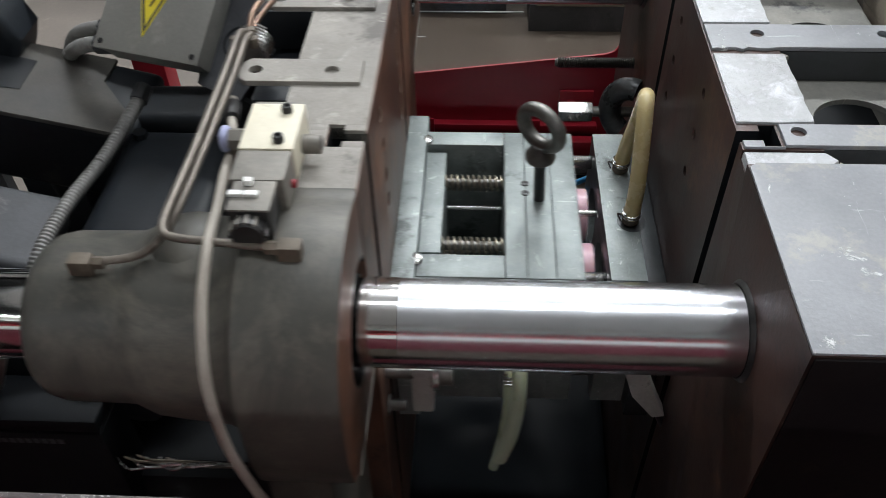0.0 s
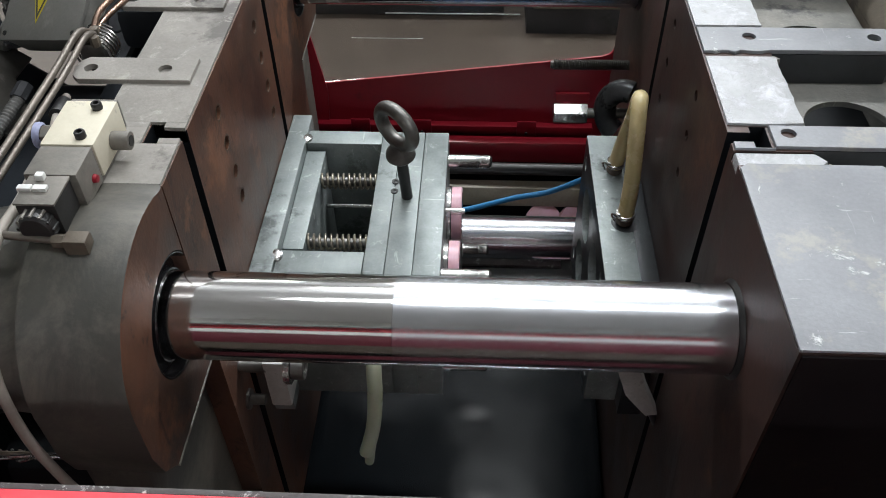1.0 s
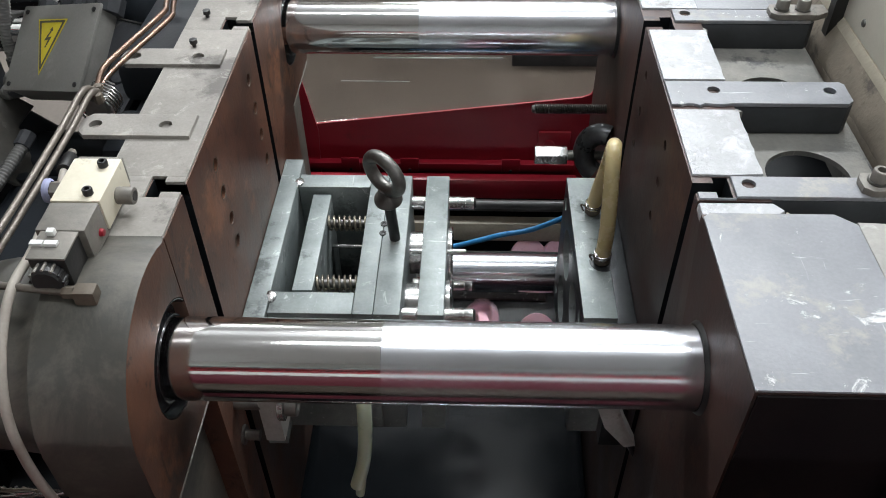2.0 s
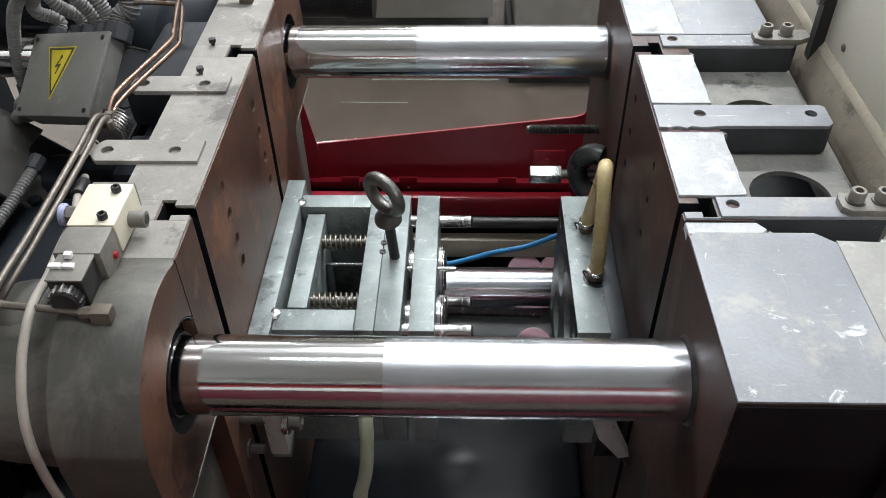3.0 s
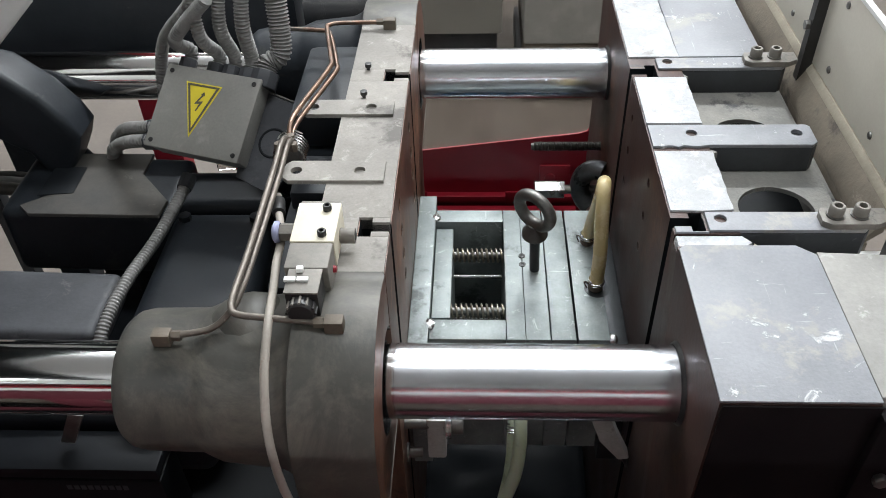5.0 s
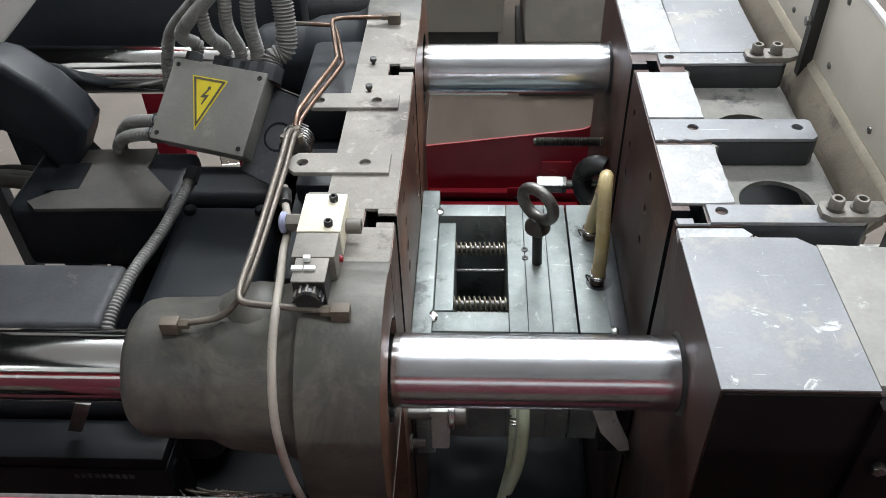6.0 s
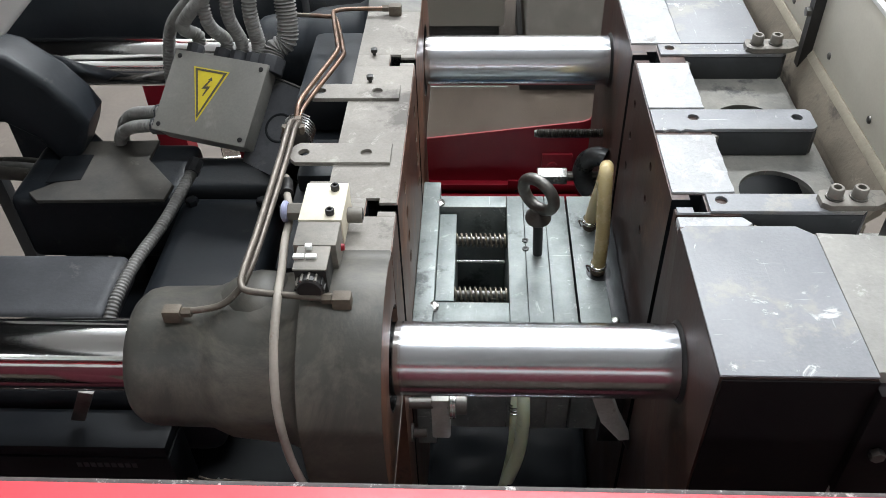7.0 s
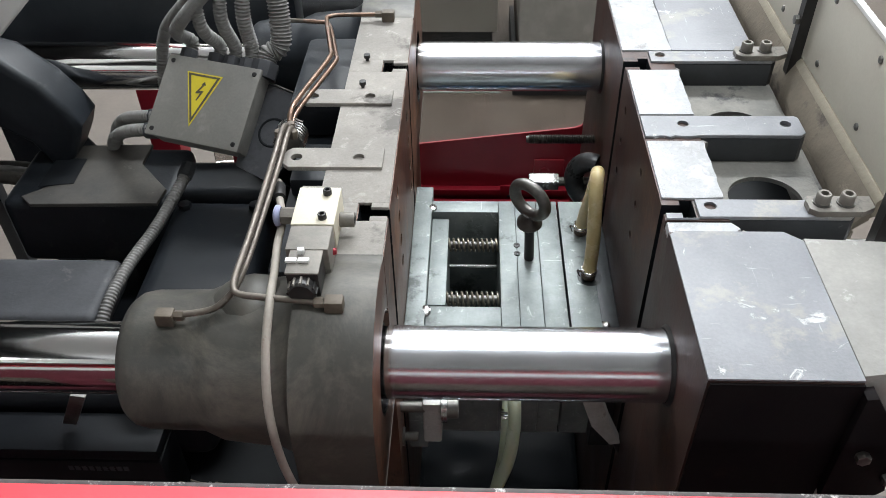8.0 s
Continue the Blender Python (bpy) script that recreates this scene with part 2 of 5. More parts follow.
M["film_sheet"] = material("film_sheet", (0.62, 0.64, 0.62), (0.5, 0.52, 0.5), rough=0.25, scale=9, grain=60, bump=0.3)


def clear(name, tint, rough):
    m = bpy.data.materials.new(name)
    m.use_nodes = True
    nt = m.node_tree
    out = nt.nodes["Material Output"]
    nt.nodes.remove(nt.nodes["Principled BSDF"])
    a, g, mx, fr = (nt.nodes.new(k) for k in ("ShaderNodeBsdfTransparent", "ShaderNodeBsdfGlossy", "ShaderNodeMixShader", "ShaderNodeFresnel"))
    a.inputs["Color"].default_value = (*tint, 1)
    g.inputs["Roughness"].default_value = rough
    fr.inputs["IOR"].default_value = 1.45
    nt.links.new(fr.outputs[0], mx.inputs[0])
    nt.links.new(a.outputs[0], mx.inputs[1])
    nt.links.new(g.outputs[0], mx.inputs[2])
    nt.links.new(mx.outputs[0], out.inputs["Surface"])
    return m


M["polycarbonate"] = clear("polycarbonate", (0.74, 0.72, 0.70), 0.12)

# ---- builders ----
ORIGIN = {}


def thing(name, at, label, category, group="", kind=""):
    ob = new(name)
    ob.empty_display_size = 0.02
    ob.location = at
    ORIGIN[ob] = Vector(at)
    return tagged(ob, label, category, group, kind)


def part(name, bm, mat, parent, label="", angle=38):
    """Link a bmesh that was built in the hall's space as one mesh under a thing or a part."""
    me = bpy.data.meshes.new(name)
    o = ORIGIN[parent]
    bmesh.ops.recalc_face_normals(bm, faces=bm.faces)
    bm.transform(Matrix.Translation(-o))
    bm.to_mesh(me)
    bm.free()
    me.materials.append(M[mat])
    for p in me.polygons:
        p.use_smooth = True
    me.set_sharp_from_angle(angle=radians(angle))
    ob = new(name, me)
    ob.parent = parent
    ORIGIN[ob] = o
    return tagged(ob, label) if label else ob


def structure(name, bm, mat, label, category):
    me = bpy.data.meshes.new(name)
    bmesh.ops.recalc_face_normals(bm, faces=bm.faces)
    bm.to_mesh(me)
    bm.free()
    me.materials.append(M[mat])
    ob = new(name, me)
    ORIGIN[ob] = Vector((0, 0, 0))
    return tagged(ob, label, category, kind="structure")


def bevelled(bm, geom_edges, w, n=2):
    if w:
        bmesh.ops.bevel(bm, geom=geom_edges, offset=w, segments=n, profile=0.6, affect="EDGES", clamp_overlap=True)


def box(x0, x1, y0, y1, z0, z1, w=0.0015, n=2, m=None, bm=None):
    bm = bm or bmesh.new()
    t = Matrix.Translation(((x0 + x1) / 2, (y0 + y1) / 2, (z0 + z1) / 2)) @ Matrix.Diagonal((abs(x1 - x0), abs(y1 - y0), abs(z1 - z0), 1))
    vs = bmesh.ops.create_cube(bm, size=1, matrix=(m @ t) if m else t)["verts"]
    bevelled(bm, list({e for v in vs for e in v.link_edges}), w, n)
    return bm


def prism(poly, axis, a, b, w=0.0, n=2, bm=None):
    """A polygon drawn in the plane across the axis, drawn out from a to b. x: (y, z) points; y: (x, z); z: (x, y)."""
    bm = bm or bmesh.new()

    def at(p, h):
        return {"x": (h, p[0], p[1]), "y": (p[0], h, p[1]), "z": (p[0], p[1], h)}[axis]

    va, vb = [bm.verts.new(at(p, a)) for p in poly], [bm.verts.new(at(p, b)) for p in poly]
    k = len(poly)
    fs = [bm.faces.new(va), bm.faces.new(vb[::-1])] + [bm.faces.new((va[i], vb[i], vb[(i + 1) % k], va[(i + 1) % k])) for i in range(k)]
    bmesh.ops.recalc_face_normals(bm, faces=fs)
    bevelled(bm, list({e for f in fs[:2] for e in f.edges}), w, n)
    return bm


def rod(p0, p1, r, r1=None, n=24, w=0.0, bm=None, caps=True):
    bm = bm or bmesh.new()
    p0, p1 = Vector(p0), Vector(p1)
    q = (p1 - p0).to_track_quat("Z", "Y").to_matrix().to_4x4()
    m = Matrix.Translation((p0 + p1) / 2) @ q
    vs = bmesh.ops.create_cone(bm, cap_ends=caps, segments=n, radius1=r, radius2=r if r1 is None else r1, depth=(p1 - p0).length, matrix=m)["verts"]
    if w and caps:
        rim = [e for e in {e for v in vs for e in v.link_edges} if any(len(f.verts) > 4 for f in e.link_faces)]
        bevelled(bm, rim, w, 2)
    return bm


def spline(pts, steps=8):
    pts = [Vector(p) for p in pts]
    out = []
    for i in range(len(pts) - 1):
        a, b, c, d = pts[max(i - 1, 0)], pts[i], pts[i + 1], pts[min(i + 2, len(pts) - 1)]
        for k in range(steps):
            t = k / steps
            out.append(0.5 * (2 * b + (c - a) * t + (2 * a - 5 * b + 4 * c - d) * t * t + (3 * b - a - 3 * c + d) * t ** 3))
    return out + [pts[-1]]


def tube(pts, r, n=12, steps=8, ribs=0.0, rib_len=0.004, bm=None):
    """A round tube along a smooth line; ribs makes it a corrugated conduit."""
    bm = bm or bmesh.new()
    line = spline(pts, steps) if steps else [Vector(p) for p in pts]
    if ribs:
        fine, d = [line[0]], rib_len / 4
        for a, b in zip(line, line[1:]):
            k = max(1, round((b - a).length / d))
            fine += [a.lerp(b, (j + 1) / k) for j in range(k)]
        line = fine
    run = 0.0  # length along the tube so far
    up, rings = None, []
    for i, p in enumerate(line):
        t = (line[min(i + 1, len(line) - 1)] - line[max(i - 1, 0)]).normalized()
        if up is None:
            up = t.orthogonal().normalized()
        up = (up - t * up.dot(t)).normalized()
        side = t.cross(up)
        run += (p - line[i - 1]).length if i else 0.0
        rr = r * (1 - ribs * (0.5 - 0.5 * math.cos(2 * math.pi * run / rib_len))) if ribs else r
        rings.append([bm.verts.new(p + rr * (math.cos(2 * math.pi * j / n) * up + math.sin(2 * math.pi * j / n) * side)) for j in range(n)])
    for a, b in zip(rings, rings[1:]):
        for j in range(n):
            bm.faces.new((a[j], a[(j + 1) % n], b[(j + 1) % n], b[j]))
    bm.faces.new(rings[0][::-1])
    bm.faces.new(rings[-1])
    return bm


def coil(p0, p1, R, r, turns, n=8):
    p0, p1 = Vector(p0), Vector(p1)
    ax = (p1 - p0).normalized()
    u = ax.orthogonal().normalized()
    v = ax.cross(u)
    k = int(turns * 14)
    return tube([p0.lerp(p1, i / k) + R * (math.cos(i / 14 * 2 * math.pi) * u + math.sin(i / 14 * 2 * math.pi) * v) for i in range(k + 1)], r, n, steps=0)


def lathe(profile, p0, axis, n=40, bm=None):
    """Turn (along, radius) points round the axis through p0."""
    bm = bm or bmesh.new()
    ax = Vector(axis).normalized()
    u = ax.orthogonal().normalized()
    v = ax.cross(u)
    p0 = Vector(p0)
    rings = []
    for h, r in profile:
        if r < 1e-6:
            rings.append([bm.verts.new(p0 + ax * h)])
        else:
            rings.append([bm.verts.new(p0 + ax * h + r * (math.cos(2 * math.pi * j / n) * u + math.sin(2 * math.pi * j / n) * v)) for j in range(n)])
    for a, b in zip(rings, rings[1:]):
        for j in range(n):
            k = (j + 1) % n
            if len(a) == 1 and len(b) == 1:
                continue
            if len(a) == 1:
                bm.faces.new((a[0], b[j], b[k]))
            elif len(b) == 1:
                bm.faces.new((a[j], a[k], b[0]))
            else:
                bm.faces.new((a[j], a[k], b[k], b[j]))
    return bm


def cut(ob, cutters):
    """Take the bmesh cutters (in the hall's space) out of a mesh part for good."""
    me = bpy.data.meshes.new("cutter")
    cutters.transform(Matrix.Translation(-ORIGIN[ob]))
    bmesh.ops.recalc_face_normals(cutters, faces=cutters.faces)
    cutters.to_mesh(me)
    cutters.free()
    tool = new("cutter", me)
    tool.matrix_world = Matrix.Translation(ORIGIN[ob])
    bpy.context.view_layer.update()
    md = ob.modifiers.new("cut", "BOOLEAN")
    md.operation, md.object, md.solver = "DIFFERENCE", tool, "EXACT"
    done = bpy.data.meshes.new_from_object(ob.evaluated_get(bpy.context.evaluated_depsgraph_get()))
    ob.modifiers.clear()
    ob.data = done
    bpy.data.objects.remove(tool)
    done.set_sharp_from_angle(angle=radians(38))
    return ob


def socket_screw(parent, at, axis, r=0.0045, h=0.006, mat="black_steel", name="socket_screw"):
    """A cap screw with its hexagon socket."""
    ax = Vector(axis).normalized()
    bm = lathe([(0, r), (h * 0.85, r), (h, r * 0.85), (h, r * 0.55), (h * 0.4, r * 0.5), (h * 0.4, 0)], at, ax, 16)
    return part(name, bm, mat, parent)


def hex_rod(p0, p1, r, w=0.0008, bm=None):
    return rod(p0, p1, r, n=6, w=w, bm=bm)


MOVING = []  # things that ride with the moving platen
SWINGING = []  # things that also swing a little on the linkage
FOLDING = []  # toggle links with the pin about which they fold, in x and z


def rides(ob):
    MOVING.append(ob)
    return ob


def swings(ob):
    SWINGING.append(ob)
    return ob


def folds(x, z):
    def add(ob):
        FOLDING.append((ob, x, z))
        return ob
    return add


# ---- the hall ----
structure("floor", box(-8, 8, -4, 9, -0.1, 0.0, 0), "floor", "brown-grey worn concrete factory floor", "floor")
structure("wall_north", box(-8, 8, 9, 9.2, 0, 5, 0), "wall", "plain grey factory wall", "wall")
structure("wall_south", box(-8, 8, -4.2, -4, 0, 5, 0), "wall", "plain grey factory wall", "wall")
structure("wall_east", box(8, 8.2, -4, 9, 0, 5, 0), "wall", "plain grey factory wall", "wall")
structure("wall_west", box(-8.2, -8, -4, 9, 0, 5, 0), "wall", "plain grey factory wall", "wall")
structure("ceiling", box(-8, 8, -4, 9, 5, 5.2, 0), "ceiling", "plain grey factory ceiling", "ceiling")


def ceiling_light(x, y, z, watts):
    t = thing("ceiling_light", (x, y, z + 0.8), "white fluorescent strip light, out of view, with an added upward fill lamp", "lamp", "strip lights")
    part("housing", box(x - 1.25, x + 1.25, y - 0.05, y + 0.05, z + 0.03, z + 0.08, 0.01), "white", t)
    for hx in (x - 0.9, x + 0.9):
        part("hanger", rod((hx, y, z + 0.08), (hx, y, z + 0.8), 0.006, n=8), "white", t)
    # the second lamp points up: fill added to brighten the ceiling
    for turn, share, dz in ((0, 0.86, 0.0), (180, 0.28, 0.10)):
        lamp = bpy.data.lights.new("strip_and_fill_light", "AREA")
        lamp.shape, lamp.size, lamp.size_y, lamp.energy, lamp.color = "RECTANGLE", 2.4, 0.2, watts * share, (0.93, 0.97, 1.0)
        new("strip_and_fill_light", lamp).matrix_world = pose(x, y, z + dz, turn)


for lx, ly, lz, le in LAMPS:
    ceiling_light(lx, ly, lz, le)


# ---- machine frame ----
BAR_R, BAR_Y, BAR_Z, LOW_Z = 0.036, 0.580, 1.300, 0.835
BAR_GROUP = "tie bars of the clamp"


def tie_bar(y, z):
    t = thing("tie_bar", (0, y, z), "polished chrome-plated steel tie bar, lightly oiled", "tie bar", BAR_GROUP)
    part("bar", rod((-1.45, y, z), (-0.2642, y, z), BAR_R, n=96), "chrome", t, "oily mirror-bright length", 60)
    part("bar", rod((-0.2640, y, z), (0.02, y, z), BAR_R, n=96), "chrome_wiped", t, "dry brushed-looking length", 60)
    part("collar", lathe([(-0.004, BAR_R + 0.001), (-0.002, BAR_R + 0.003), (-0.0005, BAR_R + 0.004)], (0, y, z), (1, 0, 0), 64), "black_steel", t, "dark ring at the platen")
    return t


for by in (0.0, BAR_Y):
    for bz in (BAR_Z, LOW_Z):
        tie_bar(by, bz)

bed = thing("machine_bed", (-0.3, 0.3, 0.0), "black painted oily steel bed of the moulding machine", "machine bed")
part("side_beam", box(-1.6, 0.5, -0.16, -0.08, 0.0, 0.62, 0.006), "bed_black", bed)
part("side_beam", box(-1.6, 0.5, 0.66, 0.74, 0.0, 0.62, 0.006), "bed_black", bed)
part("deck", box(-1.6, 0.5, -0.08, 0.66, 0.55, 0.60, 0.0), "bed_black", bed)


def dented_sheet(x0, x1, y0, y1, nx, ny, height, thick=0.008):
    """A closed sheet whose top follows height(x, y)."""
    sheet = bmesh.new()
    at = [[(x0 + (x1 - x0) * i / nx, y0 + (y1 - y0) * j / ny) for j in range(ny + 1)] for i in range(nx + 1)]
    top = [[sheet.verts.new((x, y, height(x, y))) for x, y in row] for row in at]
    low = [[sheet.verts.new((x, y, height(x, y) - thick)) for x, y in row] for row in at]
    for i in range(nx):
        for j in range(ny):
            sheet.faces.new((top[i][j], top[i + 1][j], top[i + 1][j + 1], top[i][j + 1]))
            sheet.faces.new((low[i][j], low[i][j + 1], low[i + 1][j + 1], low[i + 1][j]))
    ring = [(i, 0) for i in range(nx)] + [(nx, j) for j in range(ny)] + [(i, ny) for i in range(nx, 0, -1)] + [(0, j) for j in range(ny, 0, -1)]
    for (i, j), (k, m) in zip(ring, ring[1:] + ring[:1]):
        sheet.faces.new((top[i][j], low[i][j], low[k][m], top[k][m]))
    return sheet


def chute_height(x, y):
    floor_z = 0.612 + 0.17 * (y + 0.075)
    wave = 0.0016 * noise.noise((x * 8, y * 8, 0.4)) + 0.0003 * noise.noise((x * 24, y * 24, 2.0))
    dent = -0.0022 * math.exp(-((x + 0.197) ** 2 / 0.0016 + (y - 0.315) ** 2 / 0.0005))
    return floor_z + wave + dent


part("chute", dented_sheet(-0.60, -0.004, -0.075, 0.655, 70, 84, chute_height), "wet_black", bed, "black sheet-metal drop chute, wet with oil", 180)
# black sheet added over the gap so that no bright floor shows
part("gap_sheet", box(-1.6, 0.5, -0.2615, -0.1605, 0.60, 0.61, 0.0), "bed_black", bed)
part("end_plate", box(-1.6, -1.5, -0.16, 0.74, 0.62, 1.40, 0.01), "navy", bed)
part("rear_rail", box(-1.5, -0.47, 0.690, 0.745, 1.215, 1.378, 0.006), "navy", bed, "blue-black painted rear rail")
for rx in (-1.45, -1.0):
    part("rail_post", box(rx - 0.03, rx + 0.03, 0.692, 0.742, 0.62, 1.2145, 0.004), "navy", bed)
part("cross_rail", box(-0.62, -0.004, 0.690, 0.712, 0.806, 0.848, 0.002), "beige_dirty", bed, "dusty tan cross rail")
part("guide_rod", rod((-0.62, 0.70, 0.884), (-0.004, 0.70, 0.884), 0.0105), "black_steel", bed, "oily black guide rod")
part("wear_strip", box(-0.24, -0.05, 0.612, 0.628, 0.722, 0.734, 0.001), "edge_worn", bed, "scratched white strip")

# ---- fixed platen ----
fp = thing("fixed_platen", (0.09, 0.29, 0.60), "grey cast-iron fixed platen with rust-brown face", "platen")


def t_slot(x, y, s, neck=0.007, head=0.0145, n0=0.0185, n1=0.031):
    """Outline of a T-slot that opens in a face at x; s is the side to which the slot goes in."""
    return [(x, y - neck), (x + s * n0, y - neck), (x + s * n0, y - head), (x + s * n1, y - head),
            (x + s * n1, y + head), (x + s * n0, y + head), (x + s * n0, y + neck), (x, y + neck)]


F0, F1 = -0.100, 0.690  # front and back of the platen
outline = [(0, F0), *t_slot(0, 0.119, 1), *t_slot(0, 0.411, 1), (0, F1), (0.063, F1), (0.063, F0)]
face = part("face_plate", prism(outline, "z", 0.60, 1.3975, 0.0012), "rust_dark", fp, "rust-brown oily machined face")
holes = bmesh.new()
for hy in (0.232, 0.362):
    for hz in (1.36, 1.314, 1.268):
        rod((-0.02, hy, hz), (0.03, hy, hz), 0.0055, n=16, bm=holes)
box(-0.002, 0.07, 0.0840, 0.1018, 1.3885, 1.41, 0, bm=holes)
cut(face, holes)


def shade_slots(ob, spans, x0, x1):
    """Blacken the walls inside the T-slots: their deep shade as colour."""
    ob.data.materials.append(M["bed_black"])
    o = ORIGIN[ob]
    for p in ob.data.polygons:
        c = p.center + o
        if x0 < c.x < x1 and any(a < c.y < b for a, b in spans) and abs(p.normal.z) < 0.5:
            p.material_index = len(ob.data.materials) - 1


shade_slots(face, ((0.104, 0.134), (0.396, 0.426)), 0.0005, 0.0320)
# worn bright skin on top of the face plate, between the ribs
for y0, y1 in ((0.1335, 0.2400), (0.2885, 0.396), (0.4405, F1)):
    top = bmesh.new()
    steps = 14
    pts = [(0.0015, y0 + 0.003), (0.0015, y1 - 0.003)] if y0 > 0.14 else [(0.0335, y0 + 0.001), (0.0015, y0 + 0.002), (0.0015, y1 - 0.003)]
    pts += [(0.0635 + 0.0012 * noise.noise((y0 * 40, k * 0.7, 0)), y1 - 0.003 - (y1 - y0 - 0.006) * k / steps) for k in range(steps + 1)]
    part("top_skin", prism(pts, "z", 1.380, 1.4, 0.001), "fixed_white", fp, "scuffed bare metal with white paint left")
part("top_skin", prism([(0.0015, 0.1025), (0.0015, 0.111), (0.0175, 0.111), (0.0175, 0.1035), (0.033, 0.1035), (0.033, 0.1025)], "z", 1.385, 1.4, 0.0006), "fixed_top", fp)
web = part("web", box(0.066, 0.186, 0.0840, F1, 1.3600, 1.3655, 0.0015), "fixed_dull", fp, "dusty cast web with round openings")
holes = bmesh.new()
for hy in (0.179, 0.313, 0.47):
    rod((0.1240, hy, 1.30), (0.1240, hy, 1.39), 0.0390, n=48, bm=holes)
cut(web, holes)
part("back_wall", box(0.1865, 0.1995, 0.137, F1, 0.62, 1.352, 0.003), "fixed_dull", fp)
# black sheet added below the web: the deep openings' shade as colour
part("cavity_shade", box(0.064, 0.186, 0.084, F1, 1.298, 1.308, 0), "bed_black", fp)
part("front_block", prism([(0.0, F0), (0.124, F0), (0.124, 0.070), (0.108, 0.083), (0.006, 0.083), (0.0, 0.078)], "z", 1.3978, 1.4005, 0.0012), "fixed_top", fp, "smooth blue-grey front block, scratched")
part("front_block", prism([(0.125, F0 + 0.006), (0.196, F0 + 0.016), (0.203, 0.074), (0.125, 0.078)], "z", 1.20, 1.3985, 0.006), "fixed_side", fp, "grey-beige cast side, scuffed")
# thin sheet added over the front; its shade is put into the colour
part("front_shade_sheet", box(0.0020, 0.1245, F0 - 0.0025, F0 - 0.0003, 0.60, 1.3962, 0.0006), "front_black", fp, "near-black sheet with the front's shade as colour")
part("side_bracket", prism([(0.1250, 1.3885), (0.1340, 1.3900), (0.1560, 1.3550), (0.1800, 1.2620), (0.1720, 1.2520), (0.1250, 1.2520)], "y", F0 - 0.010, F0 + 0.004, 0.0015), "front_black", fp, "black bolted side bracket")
for bx, bz in ((0.1425, 1.316), (0.1740, 1.285)):
    part("nut", hex_rod((bx, F0 - 0.0175, bz), (bx, F0 - 0.0102, bz), 0.0065), "worn_steel", fp)
for bx in (0.1365, 0.1640):
    part("bolt", hex_rod((bx, F0 - 0.003, 1.240), (bx, F0 - 0.003, 1.2515), 0.0085), "front_black", fp)
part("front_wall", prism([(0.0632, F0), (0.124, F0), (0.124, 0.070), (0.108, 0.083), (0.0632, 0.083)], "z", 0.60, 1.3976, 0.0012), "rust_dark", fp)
part("weld_lip", prism([(0.001, 0.0842), (0.064, 0.0845), (0.072, 0.0915), (0.064, 0.1014), (0.001, 0.1014)], "z", 1.372, 1.3968, 0.003), "fixed_white", fp, "rough weld lip")
part("weld_chip", prism([(0.070, 0.086), (0.087, 0.085), (0.076, 0.098)], "z", 1.366, 1.390, 0.001), "beige_dirty", fp)
RIBS = [(0.1045, 0.1325, 0.186), (0.2470, 0.2870, 0.179), (0.4130, 0.4395, 0.190)]
for k, (y0, y1, xe) in enumerate(RIBS):
    x0 = 0.0335 if k != 1 else 0.0015
    ragged = [(x0 + 0.0055 * i, y0 - 0.002 - 0.0035 * noise.noise((i * 0.9, k * 5.0, 0.3))) for i in range(11)] if k == 1 else [(x0, y0)]
    pts = [*ragged, (x0 + 0.062, y0), (xe - 0.006, y0), (xe, y0 + 0.006), (xe, y1 - 0.004), (xe - 0.004, y1), (x0, y1)]
    part("rib_side", prism(pts, "z", 1.3656, 1.3958, 0.0006), "rib_side_dark", fp, "blue-black rib sides")
    rib = part("rib", prism(pts, "z", 1.3960, 1.4008, 0.0016), "fixed_top", fp, "flat grey rib top with drilled holes")
    holes = bmesh.new()
    for hx in (0.047, 0.161):
        rod((hx, (y0 + y1) / 2 + 0.003, 1.38), (hx, (y0 + y1) / 2 + 0.003, 1.42), 0.0062, n=20, bm=holes)
    cut(rib, holes)
part("weld_lip", prism([(0.0335, 0.3975), (0.0335, 0.4115), (0.064, 0.4115), (0.070, 0.4040), (0.060, 0.3985)], "z", 1.3750, 1.3940, 0.002), "fixed_dull", fp, "rough weld lip")
part("weld_lip", prism([(0.003, 0.2385), (0.020, 0.2372), (0.045, 0.2390), (0.064, 0.2375), (0.071, 0.2420), (0.066, 0.2465), (0.003, 0.2465)], "z", 1.372, 1.3952, 0.002), "fixed_dull", fp, "rough weld lip")
part("top_block", box(0.066, 0.175, 0.455, F1, 1.366, 1.394, 0.006), "fixed_top", fp)


def clamp_tab(y, z=1.4008):
    t = thing("clamp_tab", (0.165, y, z), "small grey steel tab held by two cap screws", "bracket", "guard brackets")
    part("plate", prism([(0.139, y - 0.008), (0.146, y - 0.0135), (0.190, y - 0.0135), (0.203, y - 0.006), (0.203, y + 0.012), (0.142, y + 0.012), (0.139, y + 0.006)], "z", z, z + 0.007, 0.0012), "zinc", t)
    for x in (0.153, 0.176):
        part("washer", lathe([(0, 0.004), (0, 0.0088), (0.0015, 0.0088), (0.0015, 0.004)], (x, y, z + 0.0072), (0, 0, 1), 20), "worn_steel", t)
        socket_screw(t, (x, y, z + 0.0088), (0, 0, 1), 0.0072, 0.0105, "zinc")
    return t


clamp_tab(0.118)
clamp_tab(0.4265)

